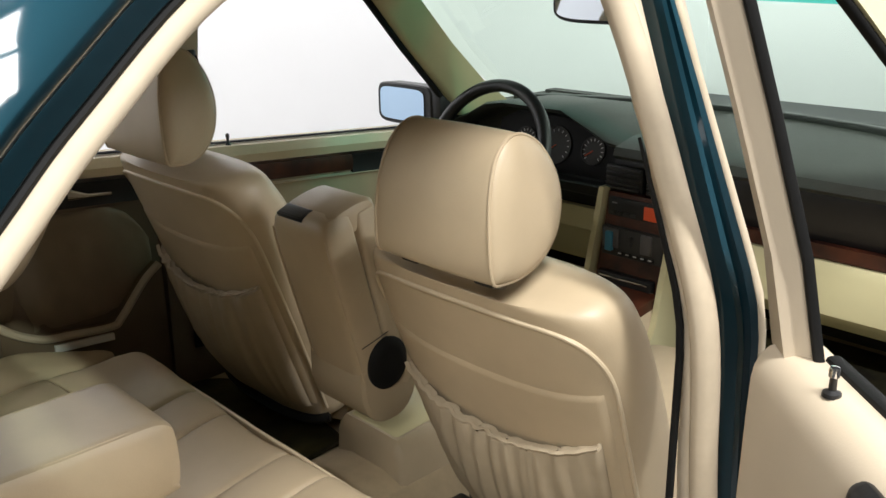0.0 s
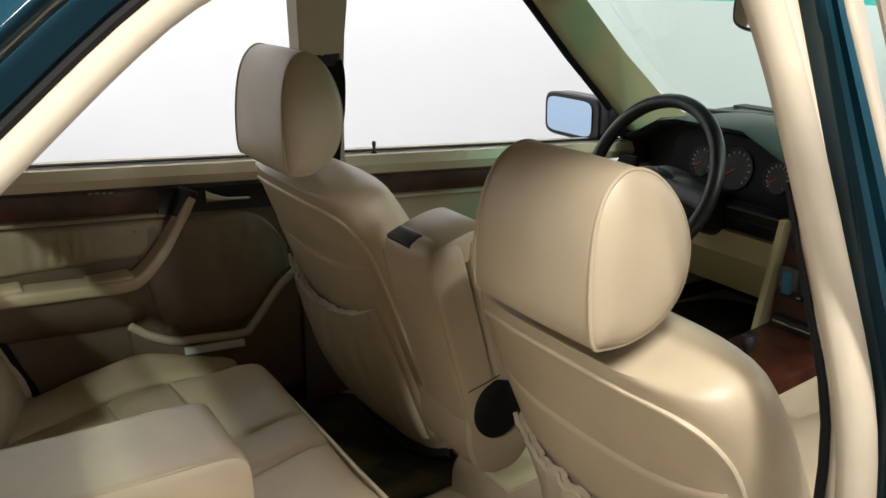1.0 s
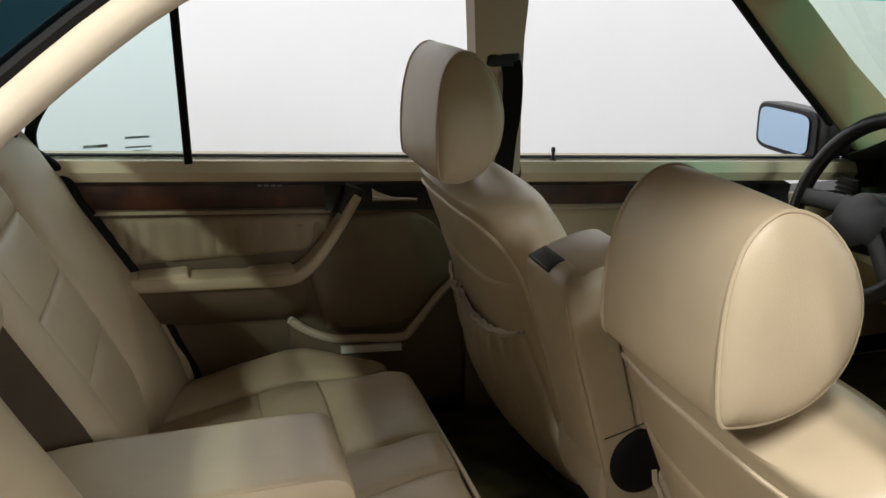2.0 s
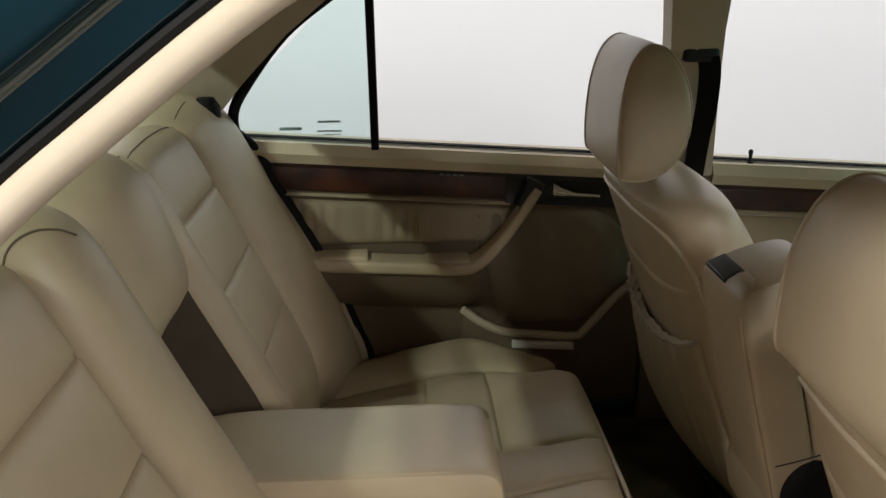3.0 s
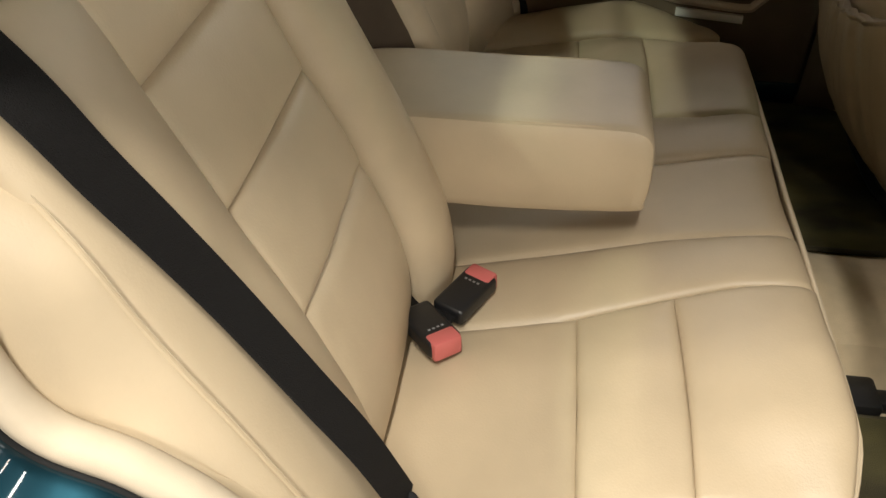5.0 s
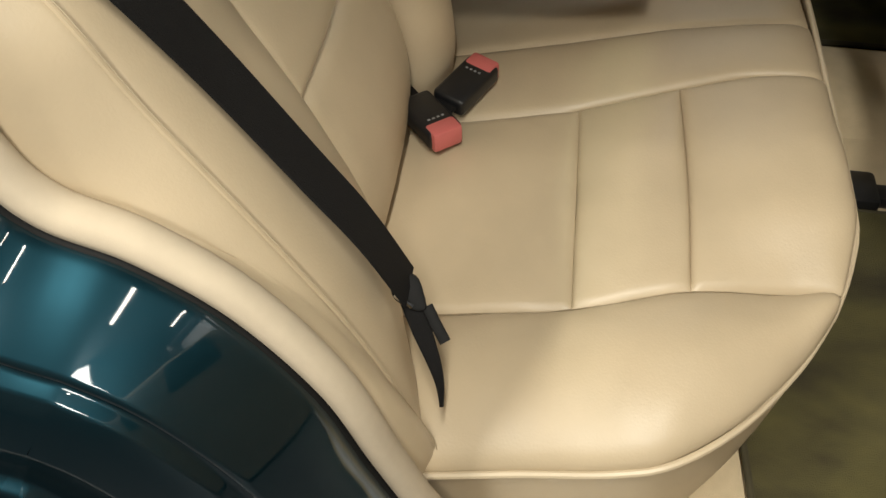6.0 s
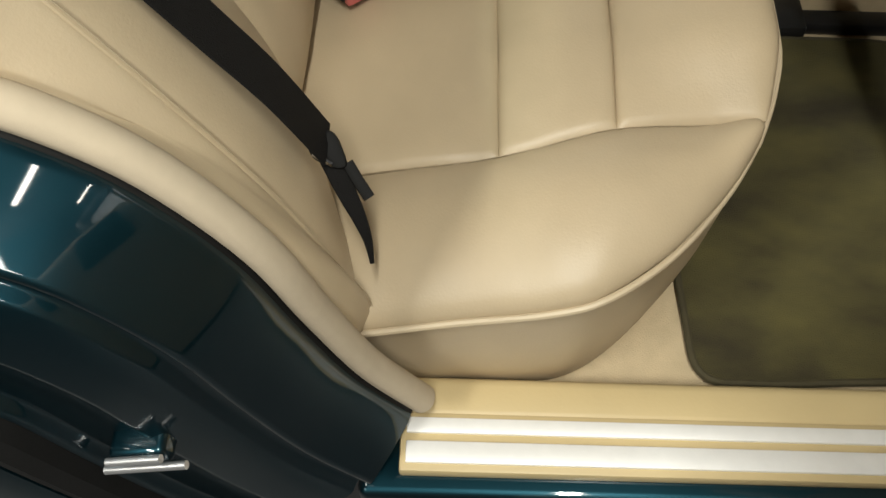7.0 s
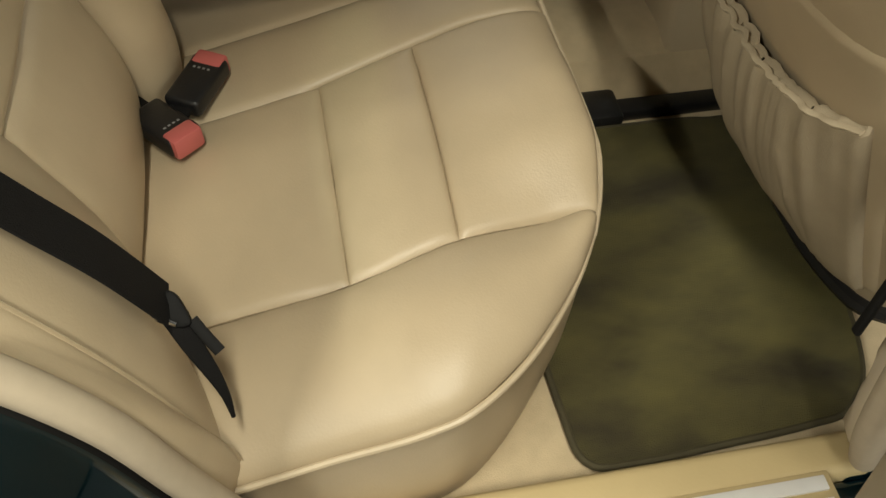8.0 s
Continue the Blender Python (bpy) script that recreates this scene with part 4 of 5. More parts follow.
for gx, gr in ((-0.455, 0.038), (-0.345, 0.052), (-0.220, 0.038)):
    part("dial", loft([[TILT @ V(gx + r * math.cos(a * math.pi / 16), -0.007 - o, r * math.sin(a * math.pi / 16)) for a in range(32)] for r, o in ((gr, 0.0), (gr, 0.004), (gr - 0.003, 0.004), (gr - 0.003, 0.001))]), DARK, cl)
    for k in range(13):
        a = radians(225 - 22.5 * k)
        part("tick", box(-0.0009, 0.0009, -0.0006, 0.0006, -0.0035, 0.0035, 0, m=TILT @ Matrix.Translation(V(gx + 0.78 * gr * math.cos(a), -0.0085, 0.78 * gr * math.sin(a))) @ Matrix.Rotation(math.pi / 2 - a, 4, "Y")), WHITE_INK, cl)
    part("needle", box(-0.0012, 0.0012, -0.001, 0.001, 0, gr * 0.75, 0, m=TILT @ Matrix.Translation(V(gx, -0.010, 0)) @ Matrix.Rotation(radians(-125), 4, "Y")), RED_INK, cl)
# Pale grey bar painted for the reflection low on the dial cover.
part("lens_edge", box(-0.50, -0.16, -0.022, -0.012, -0.082, -0.074, 0.002, m=TILT), mat("pale_reflection", (0.25, 0.25, 0.25), 0.25, vary=0.1, bump=0.0), cl, "pale bar for the reflection on the clear cover")
for vx, vw in ((-0.64, 0.07), (-0.06, 0.11), (0.06, 0.11), (0.63, 0.08)):
    v = part("air_vent", box(vx - vw / 2, vx + vw / 2, 2.015, 2.03, 0.785, 0.85, 0.005), BLACK, dash, "black slatted air vent")
    for k in range(5):
        part("slat", box(vx - vw / 2 + 0.006, vx + vw / 2 - 0.006, 2.006, 2.018, 0.793 + 0.012 * k, 0.797 + 0.012 * k, 0.001), DARK, v)

STACK_UP = 0.03
stack = thing("radio_console", (0, 2.0, 0.36), "wood-veneered centre console with radio and heater controls", "console")
part("body", loft([[V(x * w, y + dyy, z) for x, dyy in ((-1, 0.0), (-0.93, -0.012), (0.93, -0.012), (1, 0.0), (1, 0.3), (-1, 0.3))] for z, y, w in
                   ((0.36, 1.93, 0.10), (0.50, 1.96, 0.10), (0.63, 1.985, 0.10), (0.785, 2.015, 0.10))]), WOOD, stack, "glossy burl wood veneer")
for sx in (-0.108, 0.108):
    part("side_cheek", loft([[V(sx + a, y + b, z) for a, b in ((-0.008, -0.02), (0.008, -0.02), (0.008, 0.3), (-0.008, 0.3))] for z, y in ((0.36, 1.86), (0.50, 1.94), (0.65, 1.975), (0.795, 2.01))]), DASHCREAM, stack, "cream side cheek")
part("radio", box(-0.088, 0.088, 1.992, 2.03, 0.695 + STACK_UP, 0.745 + STACK_UP, 0.004), BLACK, stack, "black radio with lit red display")
disp = part("display", box(0.02, 0.06, 1.988, 1.995, 0.703 + STACK_UP, 0.737 + STACK_UP, 0.002), RED_INK, stack, "red lit display")
part("heater_panel", box(-0.088, 0.088, 1.972, 2.0, 0.60 + STACK_UP, 0.675 + STACK_UP, 0.004), DARK, stack, "dark heater controls")
part("slider", box(-0.07, -0.05, 1.958, 1.972, 0.615 + STACK_UP, 0.665 + STACK_UP, 0.003), mat("blue_slider", (0.05, 0.22, 0.35), 0.4, bump=0), stack)
part("slider", box(-0.005, 0.005, 1.964, 1.976, 0.635 + STACK_UP, 0.66 + STACK_UP, 0.002), DARK, stack)
for k in range(5):
    part("button", box(-0.035 + 0.022 * k, -0.020 + 0.022 * k, 1.966, 1.976, 0.606 + STACK_UP, 0.616 + STACK_UP, 0.002), BLACK, stack)
    part("mark", box(-0.032 + 0.022 * k, -0.023 + 0.022 * k, 1.9645, 1.9665, 0.612 + STACK_UP, 0.6145 + STACK_UP, 0), WHITE_INK, stack)
for bx0, bx1 in ((-0.084, -0.036), (0.028, 0.060)):
    part("control_pod", box(bx0, bx1, 1.966, 1.976, 0.622 + STACK_UP, 0.672 + STACK_UP, 0.004), mat("grey_pod", (0.10, 0.095, 0.095), 0.5, bump=0.1), stack, "grey control pod")
for k in range(4):
    part("radio_key", box(-0.078 + 0.020 * k, -0.064 + 0.020 * k, 1.987, 1.994, 0.703 + STACK_UP, 0.711 + STACK_UP, 0.001), DARK, stack)
part("radio_mark", box(-0.075, -0.060, 1.9905, 1.9925, 0.730 + STACK_UP, 0.733 + STACK_UP, 0), GREY_INK, stack)
part("chrome_lip", box(-0.07, 0.07, 1.940, 1.946, 0.552 + STACK_UP, 0.558 + STACK_UP, 0.002), CHROME, stack, "chrome lip of the ashtray")
part("ashtray", box(-0.08, 0.08, 1.945, 1.97, 0.50 + STACK_UP, 0.565 + STACK_UP, 0.005), BLACK, stack, "black ashtray lid")

wheel = thing("steering_wheel", (-0.37, 1.84, 0.88), "black leather four-spoke steering wheel", "steering wheel")
WM = Matrix.Translation(V(-0.374, 1.84, 0.856)) @ Matrix.Rotation(radians(-24), 4, "X")


def wp(r, a, o=0.0):
    return WM @ V(r * math.cos(a), -o, r * math.sin(a))


part("rim", tube([wp(0.192, 2 * math.pi * k / 64) for k in range(64)], 0.0170, closed=True, n=12), BLACK, wheel, "black leather rim")
part("hub", loft([[wp(r * (0.9 if abs(math.sin(a * math.pi / 20)) > 0.7 else 1.1), a * math.pi / 20, o) - V(0, 0, 0.03) for a in range(40)] for r, o in ((0.066, -0.04), (0.070, 0.0), (0.064, 0.02), (0.04, 0.026))]), BLACK, wheel, "padded hub")
for a in (-6, 186, 220, 320):
    part("spoke", sweep([wp(0.06, radians(a)), wp(0.12, radians(a)), wp(0.19, radians(a))], rounded(0.04, 0.016, 0.006, 2), WM.to_3x3() @ V(0, -1, 0)), BLACK, wheel)
part("column", loft([super_ring(WM @ V(0, o, -0.01), WM.to_3x3() @ V(1, 0, 0), WM.to_3x3() @ V(0, 0, 1), w, w, 3) for o, w in ((0.03, 0.10), (0.06, 0.12), (0.25, 0.12))]), BLACK, wheel)


# ---- doors ----
def slope(y):
    """Height of the belt line along the far side."""
    return 0.996 - 0.068 * (y - 0.266)


def band(y0, y1, za, zb, x_in, x_out, bow=0.004, n=10):
    """A strip along the far doors between two heights that follow the belt line."""
    rings = []
    for k in range(n + 1):
        y = lerp(y0, y1, k / n)
        b = slope(y)
        mid = (za + zb) / 2
        rings.append([V(-x_out, y, b + za), V(-x_in, y, b + za + 0.003), V(-x_in + bow, y, b + mid), V(-x_in, y, b + zb - 0.003), V(-x_out, y, b + zb)])
    return loft(rings)


rd = thing("rear_door", (-0.75, 0.7, 0.40), "closed rear door with cream panel and wood strip", "car door")
part("door_panel", loft([[V(-x, y, z) for x, z in ((0.80, 0.38), (0.70, 0.40), (0.697, 0.60), (0.703, 0.84), (0.70, slope(y) - 0.10), (0.80, slope(y) - 0.10))] for y in (0.20, 0.6, 1.085)]), DOORLOW, rd, "lower panel with the shade painted in brown")
part("belt_capping", band(0.20, 1.088, -0.047, 0.0, 0.695, 0.78, 0.012), LIT_CAPPING, rd, "cream capping under the window")
part("wood_strip", band(0.22, 0.79, -0.100, -0.049, 0.694, 0.72), WOOD, rd, "glossy burl wood strip")
for k in range(4):
    part("mark", box(-0.6898, -0.6882, 0.657 + 0.013 * k, 0.666 + 0.013 * k, 0.9165 - 0.0009 * k, 0.9205 - 0.0009 * k, 0), GREY_INK, rd, "small pale mark on the wood strip")
part("trim_line", band(0.22, 0.80, -0.112, -0.102, 0.690, 0.72, 0.003), LEATHER_IN, rd)
hb = part("handle_recess", band(0.79, 1.07, -0.108, -0.049, 0.692, 0.72, -0.006), BLACK, rd, "black door handle recess")
part("door_handle", loft([super_ring(V(-0.682, y, z), V(1, 0, 0), V(0, 0, 1), 0.012, h, 2.5) for y, z, h in ((0.885, 0.883, 0.03), (0.90, 0.878, 0.022), (0.93, 0.872, 0.010), (0.98, 0.868, 0.008))]), CHROME, rd, "chrome door handle")
part("window_seal", band(0.22, 1.088, 0.001, 0.004, 0.718, 0.735, 0.0), RUBBER, rd)
def gathered(u, v):
    y = lerp(0.36, 0.80, u)
    fold = 0.003 * math.sin(u * 95 + 3 * math.sin(u * 11)) * (0.4 + 0.6 * math.sin(u * 7 + 1) ** 2) * math.sin(math.pi * v)
    return V(-0.697 + fold, y, lerp(0.772, slope(y) - 0.116, v))


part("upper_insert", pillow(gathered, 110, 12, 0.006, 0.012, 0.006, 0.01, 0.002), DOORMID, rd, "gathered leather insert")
def soft_panel(u, v):
    """A soft panel under the handle, rounded towards the front of the door."""
    y = lerp(0.775 - 0.05 * v, 1.065, u)
    pinch = max(0.0, (u - 0.6) / 0.4) ** 3
    return V(-0.696 + 0.0025 * noise.noise(V(y * 30, lerp(0.58, 0.84, v) * 9, 0.4)), y, lerp(0.585 + 0.10 * pinch, 0.838 - 0.10 * pinch, v))


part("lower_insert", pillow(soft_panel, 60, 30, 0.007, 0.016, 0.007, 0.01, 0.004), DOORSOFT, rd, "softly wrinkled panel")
ARM_TOP = [V(-0.668, 0.40, 0.752), V(-0.658, 0.45, 0.749), V(-0.655, 0.60, 0.741), V(-0.656, 0.69, 0.736), V(-0.660, 0.73, 0.743), V(-0.664, 0.775, 0.783), V(-0.67, 0.822, 0.845), V(-0.68, 0.85, 0.885)]
part("armrest", sweep(spline(ARM_TOP, 6), lambda t: rounded(lerp(0.026, 0.019, min(1, max(0, t * 2.2 - 0.9))), lerp(0.075, 0.05, t), 0.008, 3), (1, 0, 0)), DOORARM, rd, "cream armrest and pull handle")
for pa, pb, pz in ((0.415, 0.512, 0.760), (0.625, 0.715, 0.748)):
    part("armrest_pad", box(-0.690, -0.632, pa, pb, pz - 0.008, pz + 0.007, 0.006, 3), DOORARM, rd, "raised pad on the armrest")
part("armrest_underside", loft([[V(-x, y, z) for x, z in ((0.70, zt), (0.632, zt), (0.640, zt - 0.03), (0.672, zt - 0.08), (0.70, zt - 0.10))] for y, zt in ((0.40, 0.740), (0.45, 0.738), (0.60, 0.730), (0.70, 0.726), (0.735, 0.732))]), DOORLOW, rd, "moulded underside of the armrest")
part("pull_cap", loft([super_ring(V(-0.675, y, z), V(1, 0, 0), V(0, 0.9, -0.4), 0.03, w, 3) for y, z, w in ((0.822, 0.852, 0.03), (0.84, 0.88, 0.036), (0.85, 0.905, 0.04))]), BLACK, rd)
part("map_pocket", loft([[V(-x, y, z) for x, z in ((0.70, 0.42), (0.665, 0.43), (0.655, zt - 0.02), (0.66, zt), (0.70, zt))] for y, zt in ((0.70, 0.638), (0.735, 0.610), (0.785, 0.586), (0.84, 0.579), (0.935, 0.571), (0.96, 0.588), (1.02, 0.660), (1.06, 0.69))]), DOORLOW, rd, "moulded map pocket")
part("pocket_lip", tube(spline([V(-0.657, y, z) for y, z in ((0.70, 0.640), (0.735, 0.612), (0.785, 0.588), (0.84, 0.581), (0.932, 0.573), (0.958, 0.588), (1.02, 0.660), (1.06, 0.692))], 5), 0.009), VINYL, rd, "cream pocket lip")
part("reflector", loft([[V(x, y, z - 0.068 * (y - 0.80)) for x, z in ((-0.668, 0.553), (-0.650, 0.553), (-0.649, 0.555), (-0.649, 0.567), (-0.650, 0.569), (-0.668, 0.569))] for y in (0.803, 0.805, 0.931, 0.933)]), mat("clear_reflector", (0.88, 0.86, 0.82), 0.2, vary=0.05, bump=0), rd, "bright door reflector")
for dvy in (0.530,):
    part("window_divider", sweep([on_side(dvy, z, 0.0, -1) for z in (0.975, 1.05, 1.15, 1.25, 1.34)], rounded(0.016, 0.02, 0.004, 2), (1, 0, 0)), RUBBER, rd, "black window divider")
qg = part("quarter_glass", bridge(bmesh.new(), [[on_side(y, z, 0.004, -1) for y, z in ((0.262, slope(0.26)), (0.262, 1.06), (0.30, 1.108), (0.46, 1.262), (0.53, 1.33))],
                                               [on_side(0.532, z, 0.004, -1) for z in (0.975, 1.06, 1.108, 1.262, 1.33)]], False, False), glass("quarter_tint", (0.78, 0.92, 0.90)), rd, "pale green quarter glass with sticker marks")
for (sa, sb, sz0, sz1) in ((0.418, 0.466, 1.008, 1.011), (0.42, 0.464, 1.026, 1.030), (0.432, 0.464, 1.002, 1.0035), (0.345, 0.388, 1.012, 1.018)):
    part("sticker_bar", box(-0.690, -0.6885, sa, sb, sz0, sz1, 0), mat("sticker_grey", (0.50, 0.53, 0.55), 0.7, bump=0), rd)
part("window_frame", sweep(spline([on_side(y, z, 0.006, -1) for y, z in ((0.262, 0.99), (0.262, 1.05), (0.297, 1.11), (0.372, 1.20), (0.46, 1.268), (0.56, 1.335))], 5), rounded(0.02, 0.014, 0.004, 2), (1, 0, 0)), RUBBER, rd)

fd = thing("front_door", (-0.75, 1.6, 0.40), "closed front door with cream panel and wood strip", "car door")
part("door_panel", loft([[V(-x, y, z) for x, z in ((0.80, 0.38), (0.70, 0.40), (0.697, 0.60), (0.703, 0.80), (0.70, slope(y) - 0.10), (0.80, slope(y) - 0.10))] for y in (1.215, 1.6, 2.52)]), LEATHER_IN, fd, "cream leather lower panel")
part("belt_capping", band(1.213, 2.08, -0.050, 0.0, 0.695, 0.78, 0.012), LIT_CAPPING, fd, "cream capping under the window")
part("wood_strip", band(1.215, 1.66, -0.100, -0.052, 0.694, 0.72), WOOD, fd, "glossy burl wood strip")
part("trim_line", band(1.215, 1.9, -0.112, -0.102, 0.690, 0.72, 0.003), VINYL, fd)
part("handle_recess", band(1.66, 1.90, -0.112, -0.052, 0.690, 0.72, -0.006), BLACK, fd, "black door handle recess")
part("window_seal", band(1.213, 2.06, 0.001, 0.004, 0.718, 0.735, 0.0), RUBBER, fd)
part("lock_knob", loft([super_ring(V(-0.712, 1.297, z), V(1, 0, 0), V(0, 1, 0), w, w, 2, 14) for z, w in ((0.918, 0.016), (0.924, 0.014), (0.928, 0.008), (0.938, 0.007), (0.944, 0.010), (0.950, 0.009), (0.952, 0.004))]), BLACK, fd, "black lock knob")

mir = thing("wing_mirror", (-0.85, 2.0, 0.90), "black door mirror with pale reflecting glass", "wing mirror")
part("housing", loft([super_ring(V(-0.846, y, 0.928), V(1, 0, 0), V(0, 0, 1), w, h, 6) for y, w, h in ((1.985, 0.236, 0.116), (1.990, 0.245, 0.124), (2.04, 0.235, 0.12), (2.09, 0.17, 0.09), (2.10, 0.08, 0.05))]), BLACK, mir)
part("mirror_glass", loft([super_ring(V(-0.852, y, 0.928), V(1, 0, 0), V(0, 0, 1), 0.198, 0.098, 6) for y in (1.9835, 1.9815)]), WING_GLASS, mir, "pale blue mirror glass")
part("mirror_foot", box(-0.745, -0.69, 1.99, 2.06, 0.885, 0.99, 0.012), BLACK, mir)

rvm = thing("rear_view_mirror", (0, 1.75, 1.25), "black framed interior mirror under the roof", "mirror")
part("frame", loft([super_ring(V(0.045, y, 1.252), V(1, 0, 0), V(0, 0, 1), w, h, 4) for y, w, h in ((1.745, 0.245, 0.075), (1.75, 0.25, 0.08), (1.775, 0.2, 0.05))]), BLACK, rvm)
part("glass", loft([super_ring(V(0.045, y, 1.252), V(1, 0, 0), V(0, 0, 1), 0.232, 0.064, 4) for y in (1.7448, 1.743)]), MIRROR, rvm)
part("stem", tube([V(0.03, 1.77, 1.27), V(0.0, 1.80, 1.34)], 0.008, up=V(1, 0, 0)), BLACK, rvm)

# open rear door beside the camera
HINGE = V(0.815, 1.125, 0.0)
OPEN = Matrix.Translation(HINGE) @ Matrix.Rotation(radians(48), 4, "Z")
od = thing("rear_door_open", HINGE + V(0.1, -0.1, 0.40), "open rear door with cream panel and lock knob", "car door")


def open_part(nm, bm, m, lab=""):
    bm.transform(OPEN)
    return part(nm, bm, m, od, lab)


# in the door's own measures: y runs back from the hinge (negative), x inward is negative
open_part("door_panel", loft([[V(x, y, z) for x, z in ((0.0, 0.40), (-0.06, 0.42), (-0.075, 0.60), (-0.072, 0.85), (-0.0705, 0.895), (-0.068, 0.910), (-0.062, 0.923), (-0.053, 0.932), (-0.042, 0.937), (-0.03, 0.938), (0.0, 0.938))] for y in (-0.010, -0.012, -0.03, -0.4, -0.74)]), VINYL, "cream door lining")
open_part("door_skin", box(0.0, 0.03, -0.76, -0.02, 0.36, 0.90, 0.01), PAINT, "dark teal door skin")
open_part("window_frame", loft([[V(x + t, y, z) for x, y in ((-0.045, -0.012 + 0.10 * max(0.0, 1.08 - z)), (-0.050, -0.045), (-0.012, -0.060), (0.0, -0.012 + 0.10 * max(0.0, 1.08 - z)))] for z, t in ((0.93, 0.0), (1.05, -0.026), (1.2, -0.074), (1.36, -0.128))]), VINYL, "cream window frame")
open_part("window_seal", sweep([V(-0.020 + t, -0.064, z) for z, t in ((0.93, 0.0), (1.05, -0.026), (1.2, -0.074), (1.36, -0.128))], rounded(0.010, 0.012, 0.004, 2), (1, 0, 0)), RUBBER, "black window seal")
open_part("window_seal", sweep([V(-0.006, -0.065, 0.938), V(-0.006, -0.74, 0.944)], rounded(0.018, 0.012, 0.005, 2), (0, 0, 1)), RUBBER, "black window seal")
kx = V(-0.042, -0.139, 0)
open_part("lock_knob", loft([super_ring(kx + V(0, 0, z), V(1, 0, 0), V(0, 1, 0), w, w, 2, 14) for z, w in ((0.936, 0.019), (0.9405, 0.018), (0.943, 0.008), (0.956, 0.0072), (0.958, 0.010))]), BLACK, "black lock knob")
open_part("knob_tip", loft([super_ring(kx + V(0, 0, z), V(1, 0, 0), V(0, 1, 0), w, w, 2, 14) for z, w in ((0.957, 0.0105), (0.964, 0.011), (0.967, 0.009), (0.968, 0.004))]), CHROME, "chrome knob tip")
open_part("handle_recess", box(-0.084, -0.05, -0.48, -0.252, 0.80, 0.922, 0.018, 4), BLACK, "black door handle recess")


# ---- belts, buckles, mats ----
def webbing(name, pts, wide, label, across):
    t = thing(name, pts[-1], label, "seat belt")
    part("webbing", sweep(spline(pts, 6), lambda k: [(a - wide * 0.05 * k, b) for a, b in rounded(wide * (1 - 0.10 * k), 0.0026, 0.0012, 1)], across), WEBBING, t)
    return t


belt = webbing("seat_belt", [V(0.662, 0.222, 1.122), V(0.656, 0.274, 1.050), V(0.645, 0.299, 0.994), V(0.632, 0.325, 0.937), V(0.622, 0.356, 0.875), V(0.620, 0.402, 0.797), V(0.618, 0.438, 0.735), V(0.6135, 0.470, 0.660)], 0.046, "black webbing rear seat belt over the backrest", [V(0.05, 0.86, 0.5)] * 43)
# the tongue lies across the belt, its blade hanging free; k runs along the car, h up and inward
TONGUE = Matrix(((-0.1101, -0.8153, 0.5685, 0.6123), (0.9939, -0.0920, 0.0605, 0.4697), (0.0030, 0.5717, 0.8205, 0.6516), (0, 0, 0, 1)))


def tongue_at(k, h, o=0.0):
    return TONGUE @ V(k, h, o)


part("belt_tongue", plate(spline([tongue_at(k * 0.85, h * 0.85, -0.003) for k, h in ((-0.017, 0.010), (-0.004, 0.015), (0.003, 0.020), (0.010, 0.015), (0.0145, 0.004), (0.018, -0.010), (0.017, -0.016), (0.008, -0.017), (-0.006, -0.011), (-0.015, -0.003))], 4, True), TONGUE.to_3x3() @ V(0, 0, 0.010), 0.0025), RUBBER, belt, "black moulded tongue housing")
part("tongue_badge", tube([tongue_at(lerp(-0.011, 0.004, k / 5), lerp(-0.001, -0.011, k / 5), 0.008) for k in range(6)], 0.0026, up=V(1, 0, 0)), CHROME, belt, "bright bar of the tongue")
part("tongue_plate", sweep([tongue_at(0.016, -0.010, 0.002), tongue_at(0.023, -0.024, 0.003), tongue_at(0.032, -0.040, 0.003)], rounded(0.010, 0.004, 0.0018, 2), TONGUE.to_3x3() @ V(0, 0, 1)), RUBBER, belt, "black tongue plate")
part("lap_webbing", sweep(spline([tongue_at(k, h, o) for k, h, o in ((0.004, -0.006, 0.0), (0.012, -0.030, 0.0), (0.022, -0.055, -0.002), (0.028, -0.075, -0.006), (0.030, -0.095, -0.016))], 5), lambda k: rounded(0.022 - 0.018 * min(1, k * 1.05), 0.0026, 0.0012, 1), TONGUE.to_3x3() @ V(0.2, 0, 1)), WEBBING, belt, "twisted lap strap")


def buckle(m, label):
    b = thing("belt_buckle", m.translation, label, "belt buckle", "rear belt buckles")
    for nm, bm, mt in (("housing", box(-0.022, 0.022, -0.012, 0.012, -0.018, 0.062, 0.006, 3), BLACK), ("red_button", box(-0.019, 0.019, -0.0130, 0.0130, 0.043, 0.067, 0.004, 2), RED),
                       ("strap", box(-0.014, 0.014, -0.003, 0.003, -0.06, 0.0, 0.002), WEBBING)):
        bm.transform(m)
        part(nm, bm, mt, b)
    for k in range(4):
        for sy in (-1, 1):
            part("mark", box(-0.011 + 0.006 * k, -0.008 + 0.006 * k, sy * 0.0122 - 0.0004, sy * 0.0122 + 0.0004, 0.036, 0.0385, 0, m=m), GREY_INK, b)
    return b


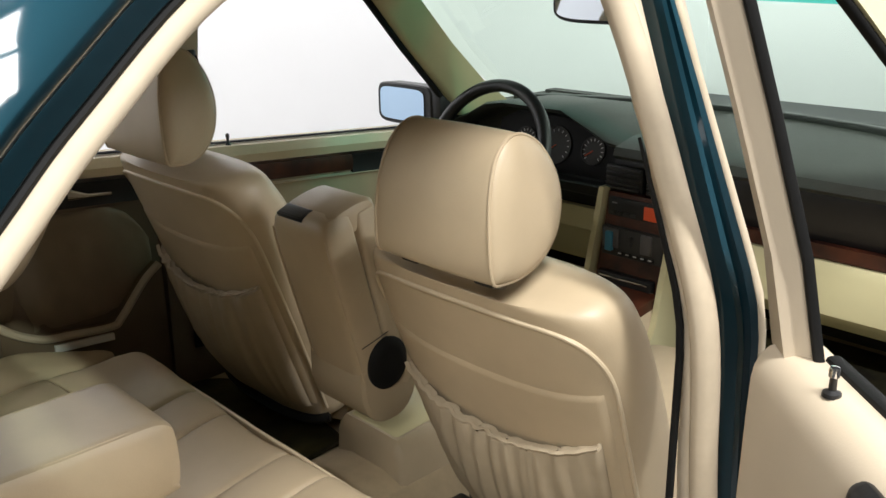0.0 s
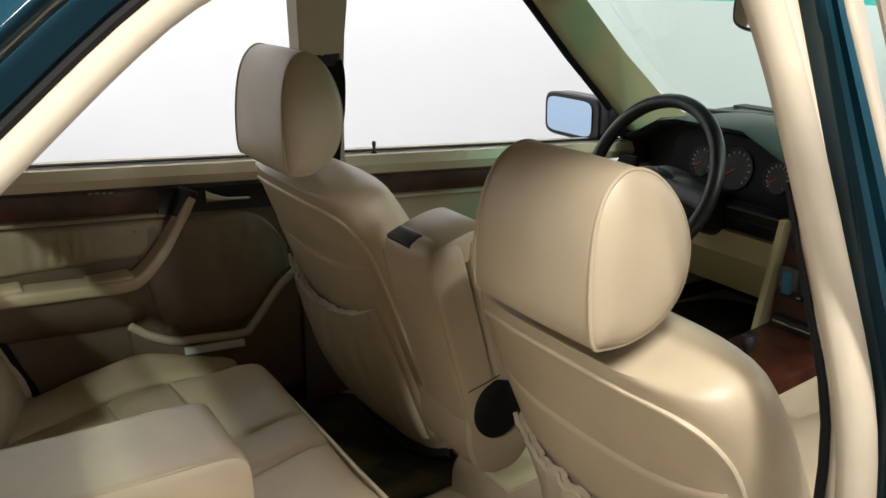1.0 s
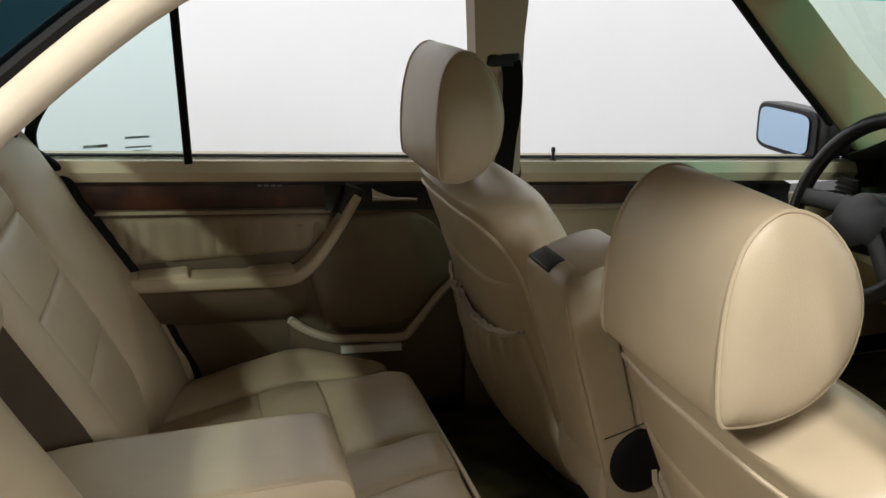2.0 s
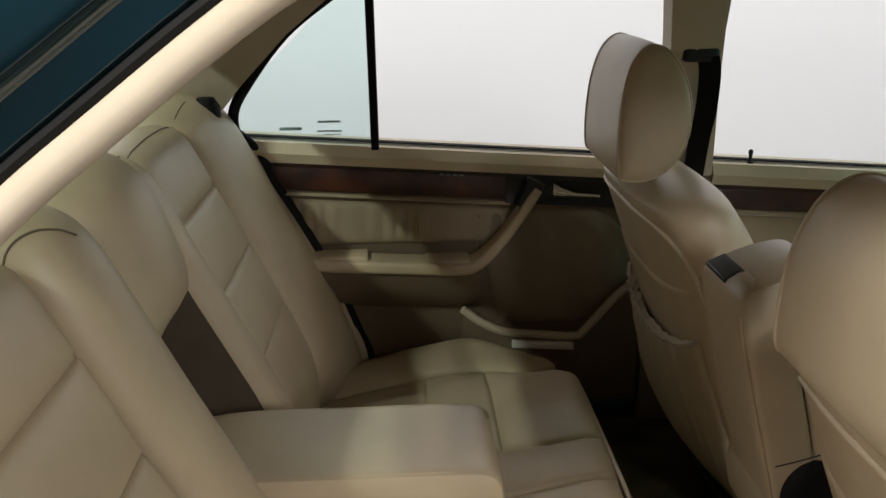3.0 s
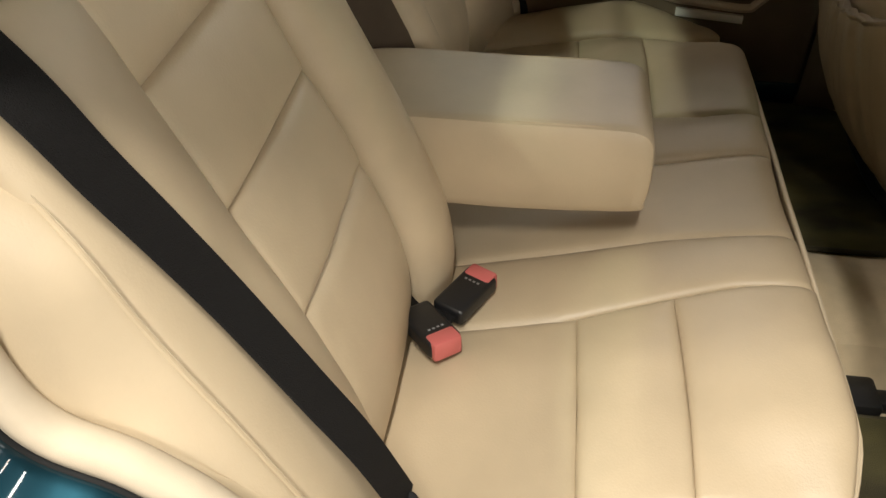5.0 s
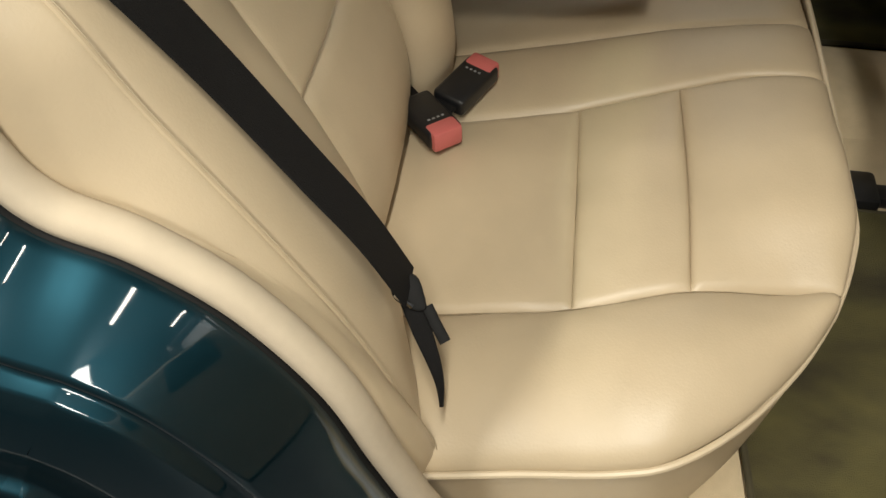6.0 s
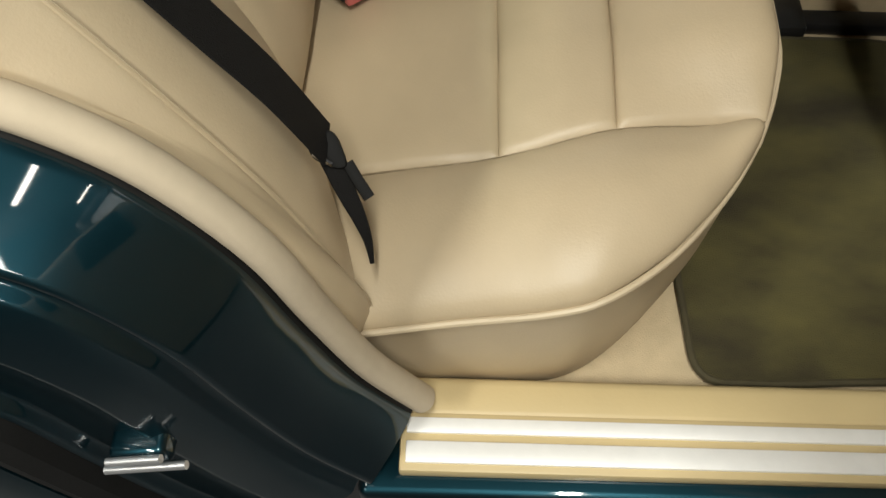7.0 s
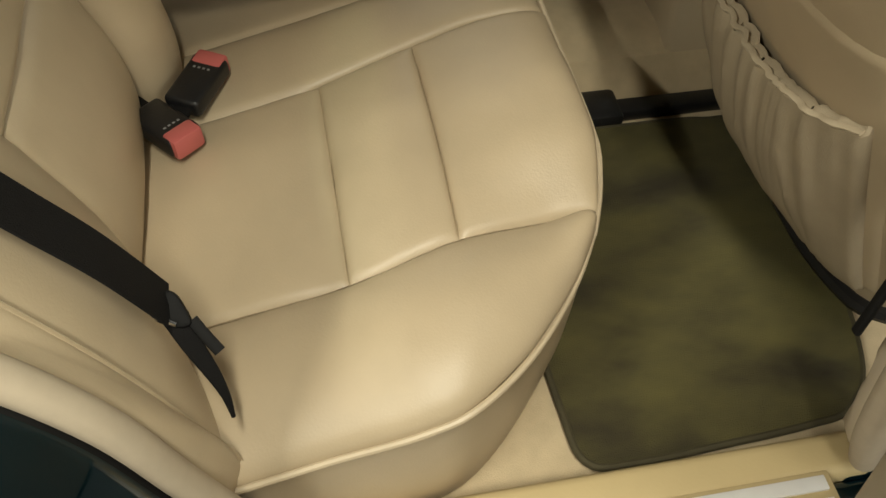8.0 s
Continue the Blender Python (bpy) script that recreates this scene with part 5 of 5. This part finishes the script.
buckle(look((0.236, 0.4695, 0.544), (0.176, 0.503, 0.548)) @ pose(0, 0, 0, 180, 0, 0), "black belt buckle with red button on cushion")
buckle(look((0.270, 0.433, 0.545), (0.320, 0.472, 0.551)) @ pose(0, 0, 0, 180, 0, 0) @ pose(0, 0, -0.004), "black belt buckle with red button beside another")
gd = thing("belt_guide", (-0.60, 0.225, 1.06), "black plastic belt guide on the rear pillar", "belt guide")
part("shell", loft([super_ring(V(-0.605, 0.225, z), V(1, 0, 0), V(0, 1, 0), w, d, 3, 20) for z, w, d in ((1.04, 0.04, 0.045), (1.055, 0.046, 0.052), (1.075, 0.046, 0.048), (1.09, 0.03, 0.03))]), RUBBER, gd)


def floor_mat(name, outline, z, label):
    m = thing(name, (sum(p[0] for p in outline) / len(outline), sum(p[1] for p in outline) / len(outline), z), label, "floor mat", "floor mats")
    pts = spline([V(x, y, z) for x, y in outline], 6, True)
    part("mat_top", plate(pts, V(0, 0, 0.012), 0.003), MAT_PILE, m)
    part("binding", tube([p + V(0, 0, 0.008) for p in pts], 0.005, closed=True), MAT_EDGE, m)
    return m


ML = [(0.60, 0.835), (0.672, 0.845), (0.682, 0.90), (0.678, 1.0), (0.672, 1.10), (0.66, 1.155), (0.60, 1.20), (0.45, 1.225), (0.22, 1.215), (0.19, 1.16), (0.185, 1.05), (0.19, 0.90), (0.24, 0.84), (0.4, 0.83)]
floor_mat("floor_mat", ML, 0.353, "worn olive green carpet mat with dark binding")
floor_mat("floor_mat", [(-x, y) for x, y in reversed(ML)], 0.353, "worn olive green carpet mat with dark binding")
hump = thing("tunnel_strap", (0.14, 1.1, 0.36), "black plastic rail across the carpet", "rail")
part("rail", box(0.137, 0.168, 0.94, 1.24, 0.352, 0.374, 0.007), BLACK, hump)
part("bracket", box(0.120, 0.182, 0.965, 1.045, 0.352, 0.380, 0.008), BLACK, hump, "black end bracket")
fb = thing("front_belt", (-0.665, 1.16, 0.95), "black seat belt with guide on the far pillar", "seat belt")
part("guide", loft([super_ring(V(-0.616, 1.142, z), V(1, 0, 0), V(0, 1, 0), 0.030, w, 5, 24) for z, w in ((1.142, 0.060), (1.145, 0.070), (1.163, 0.070), (1.166, 0.060))]), BLACK, fb, "black belt guide")
part("webbing", sweep(spline([V(-0.604, 1.155, 1.150), V(-0.603, 1.160, 1.118), V(-0.610, 1.160, 1.05), V(-0.632, 1.158, 0.98), V(-0.664, 1.157, 0.80), V(-0.672, 1.157, 0.45)], 5), rounded(0.040, 0.003, 0.0012, 1), (1, -0.25, 0)), WEBBING, fb)

# Front mats are added, to darken footwells that lie in shade.
FM = [(0.60, 1.42), (0.66, 1.46), (0.67, 1.8), (0.66, 2.25), (0.58, 2.42), (0.30, 2.44), (0.17, 2.38), (0.15, 2.0), (0.15, 1.5), (0.20, 1.42), (0.4, 1.41)]
floor_mat("floor_mat", FM, 0.353, "carpet mat added to darken the shaded front footwell")
floor_mat("floor_mat", [(-x, y) for x, y in reversed(FM)], 0.353, "carpet mat added to darken the shaded front footwell")
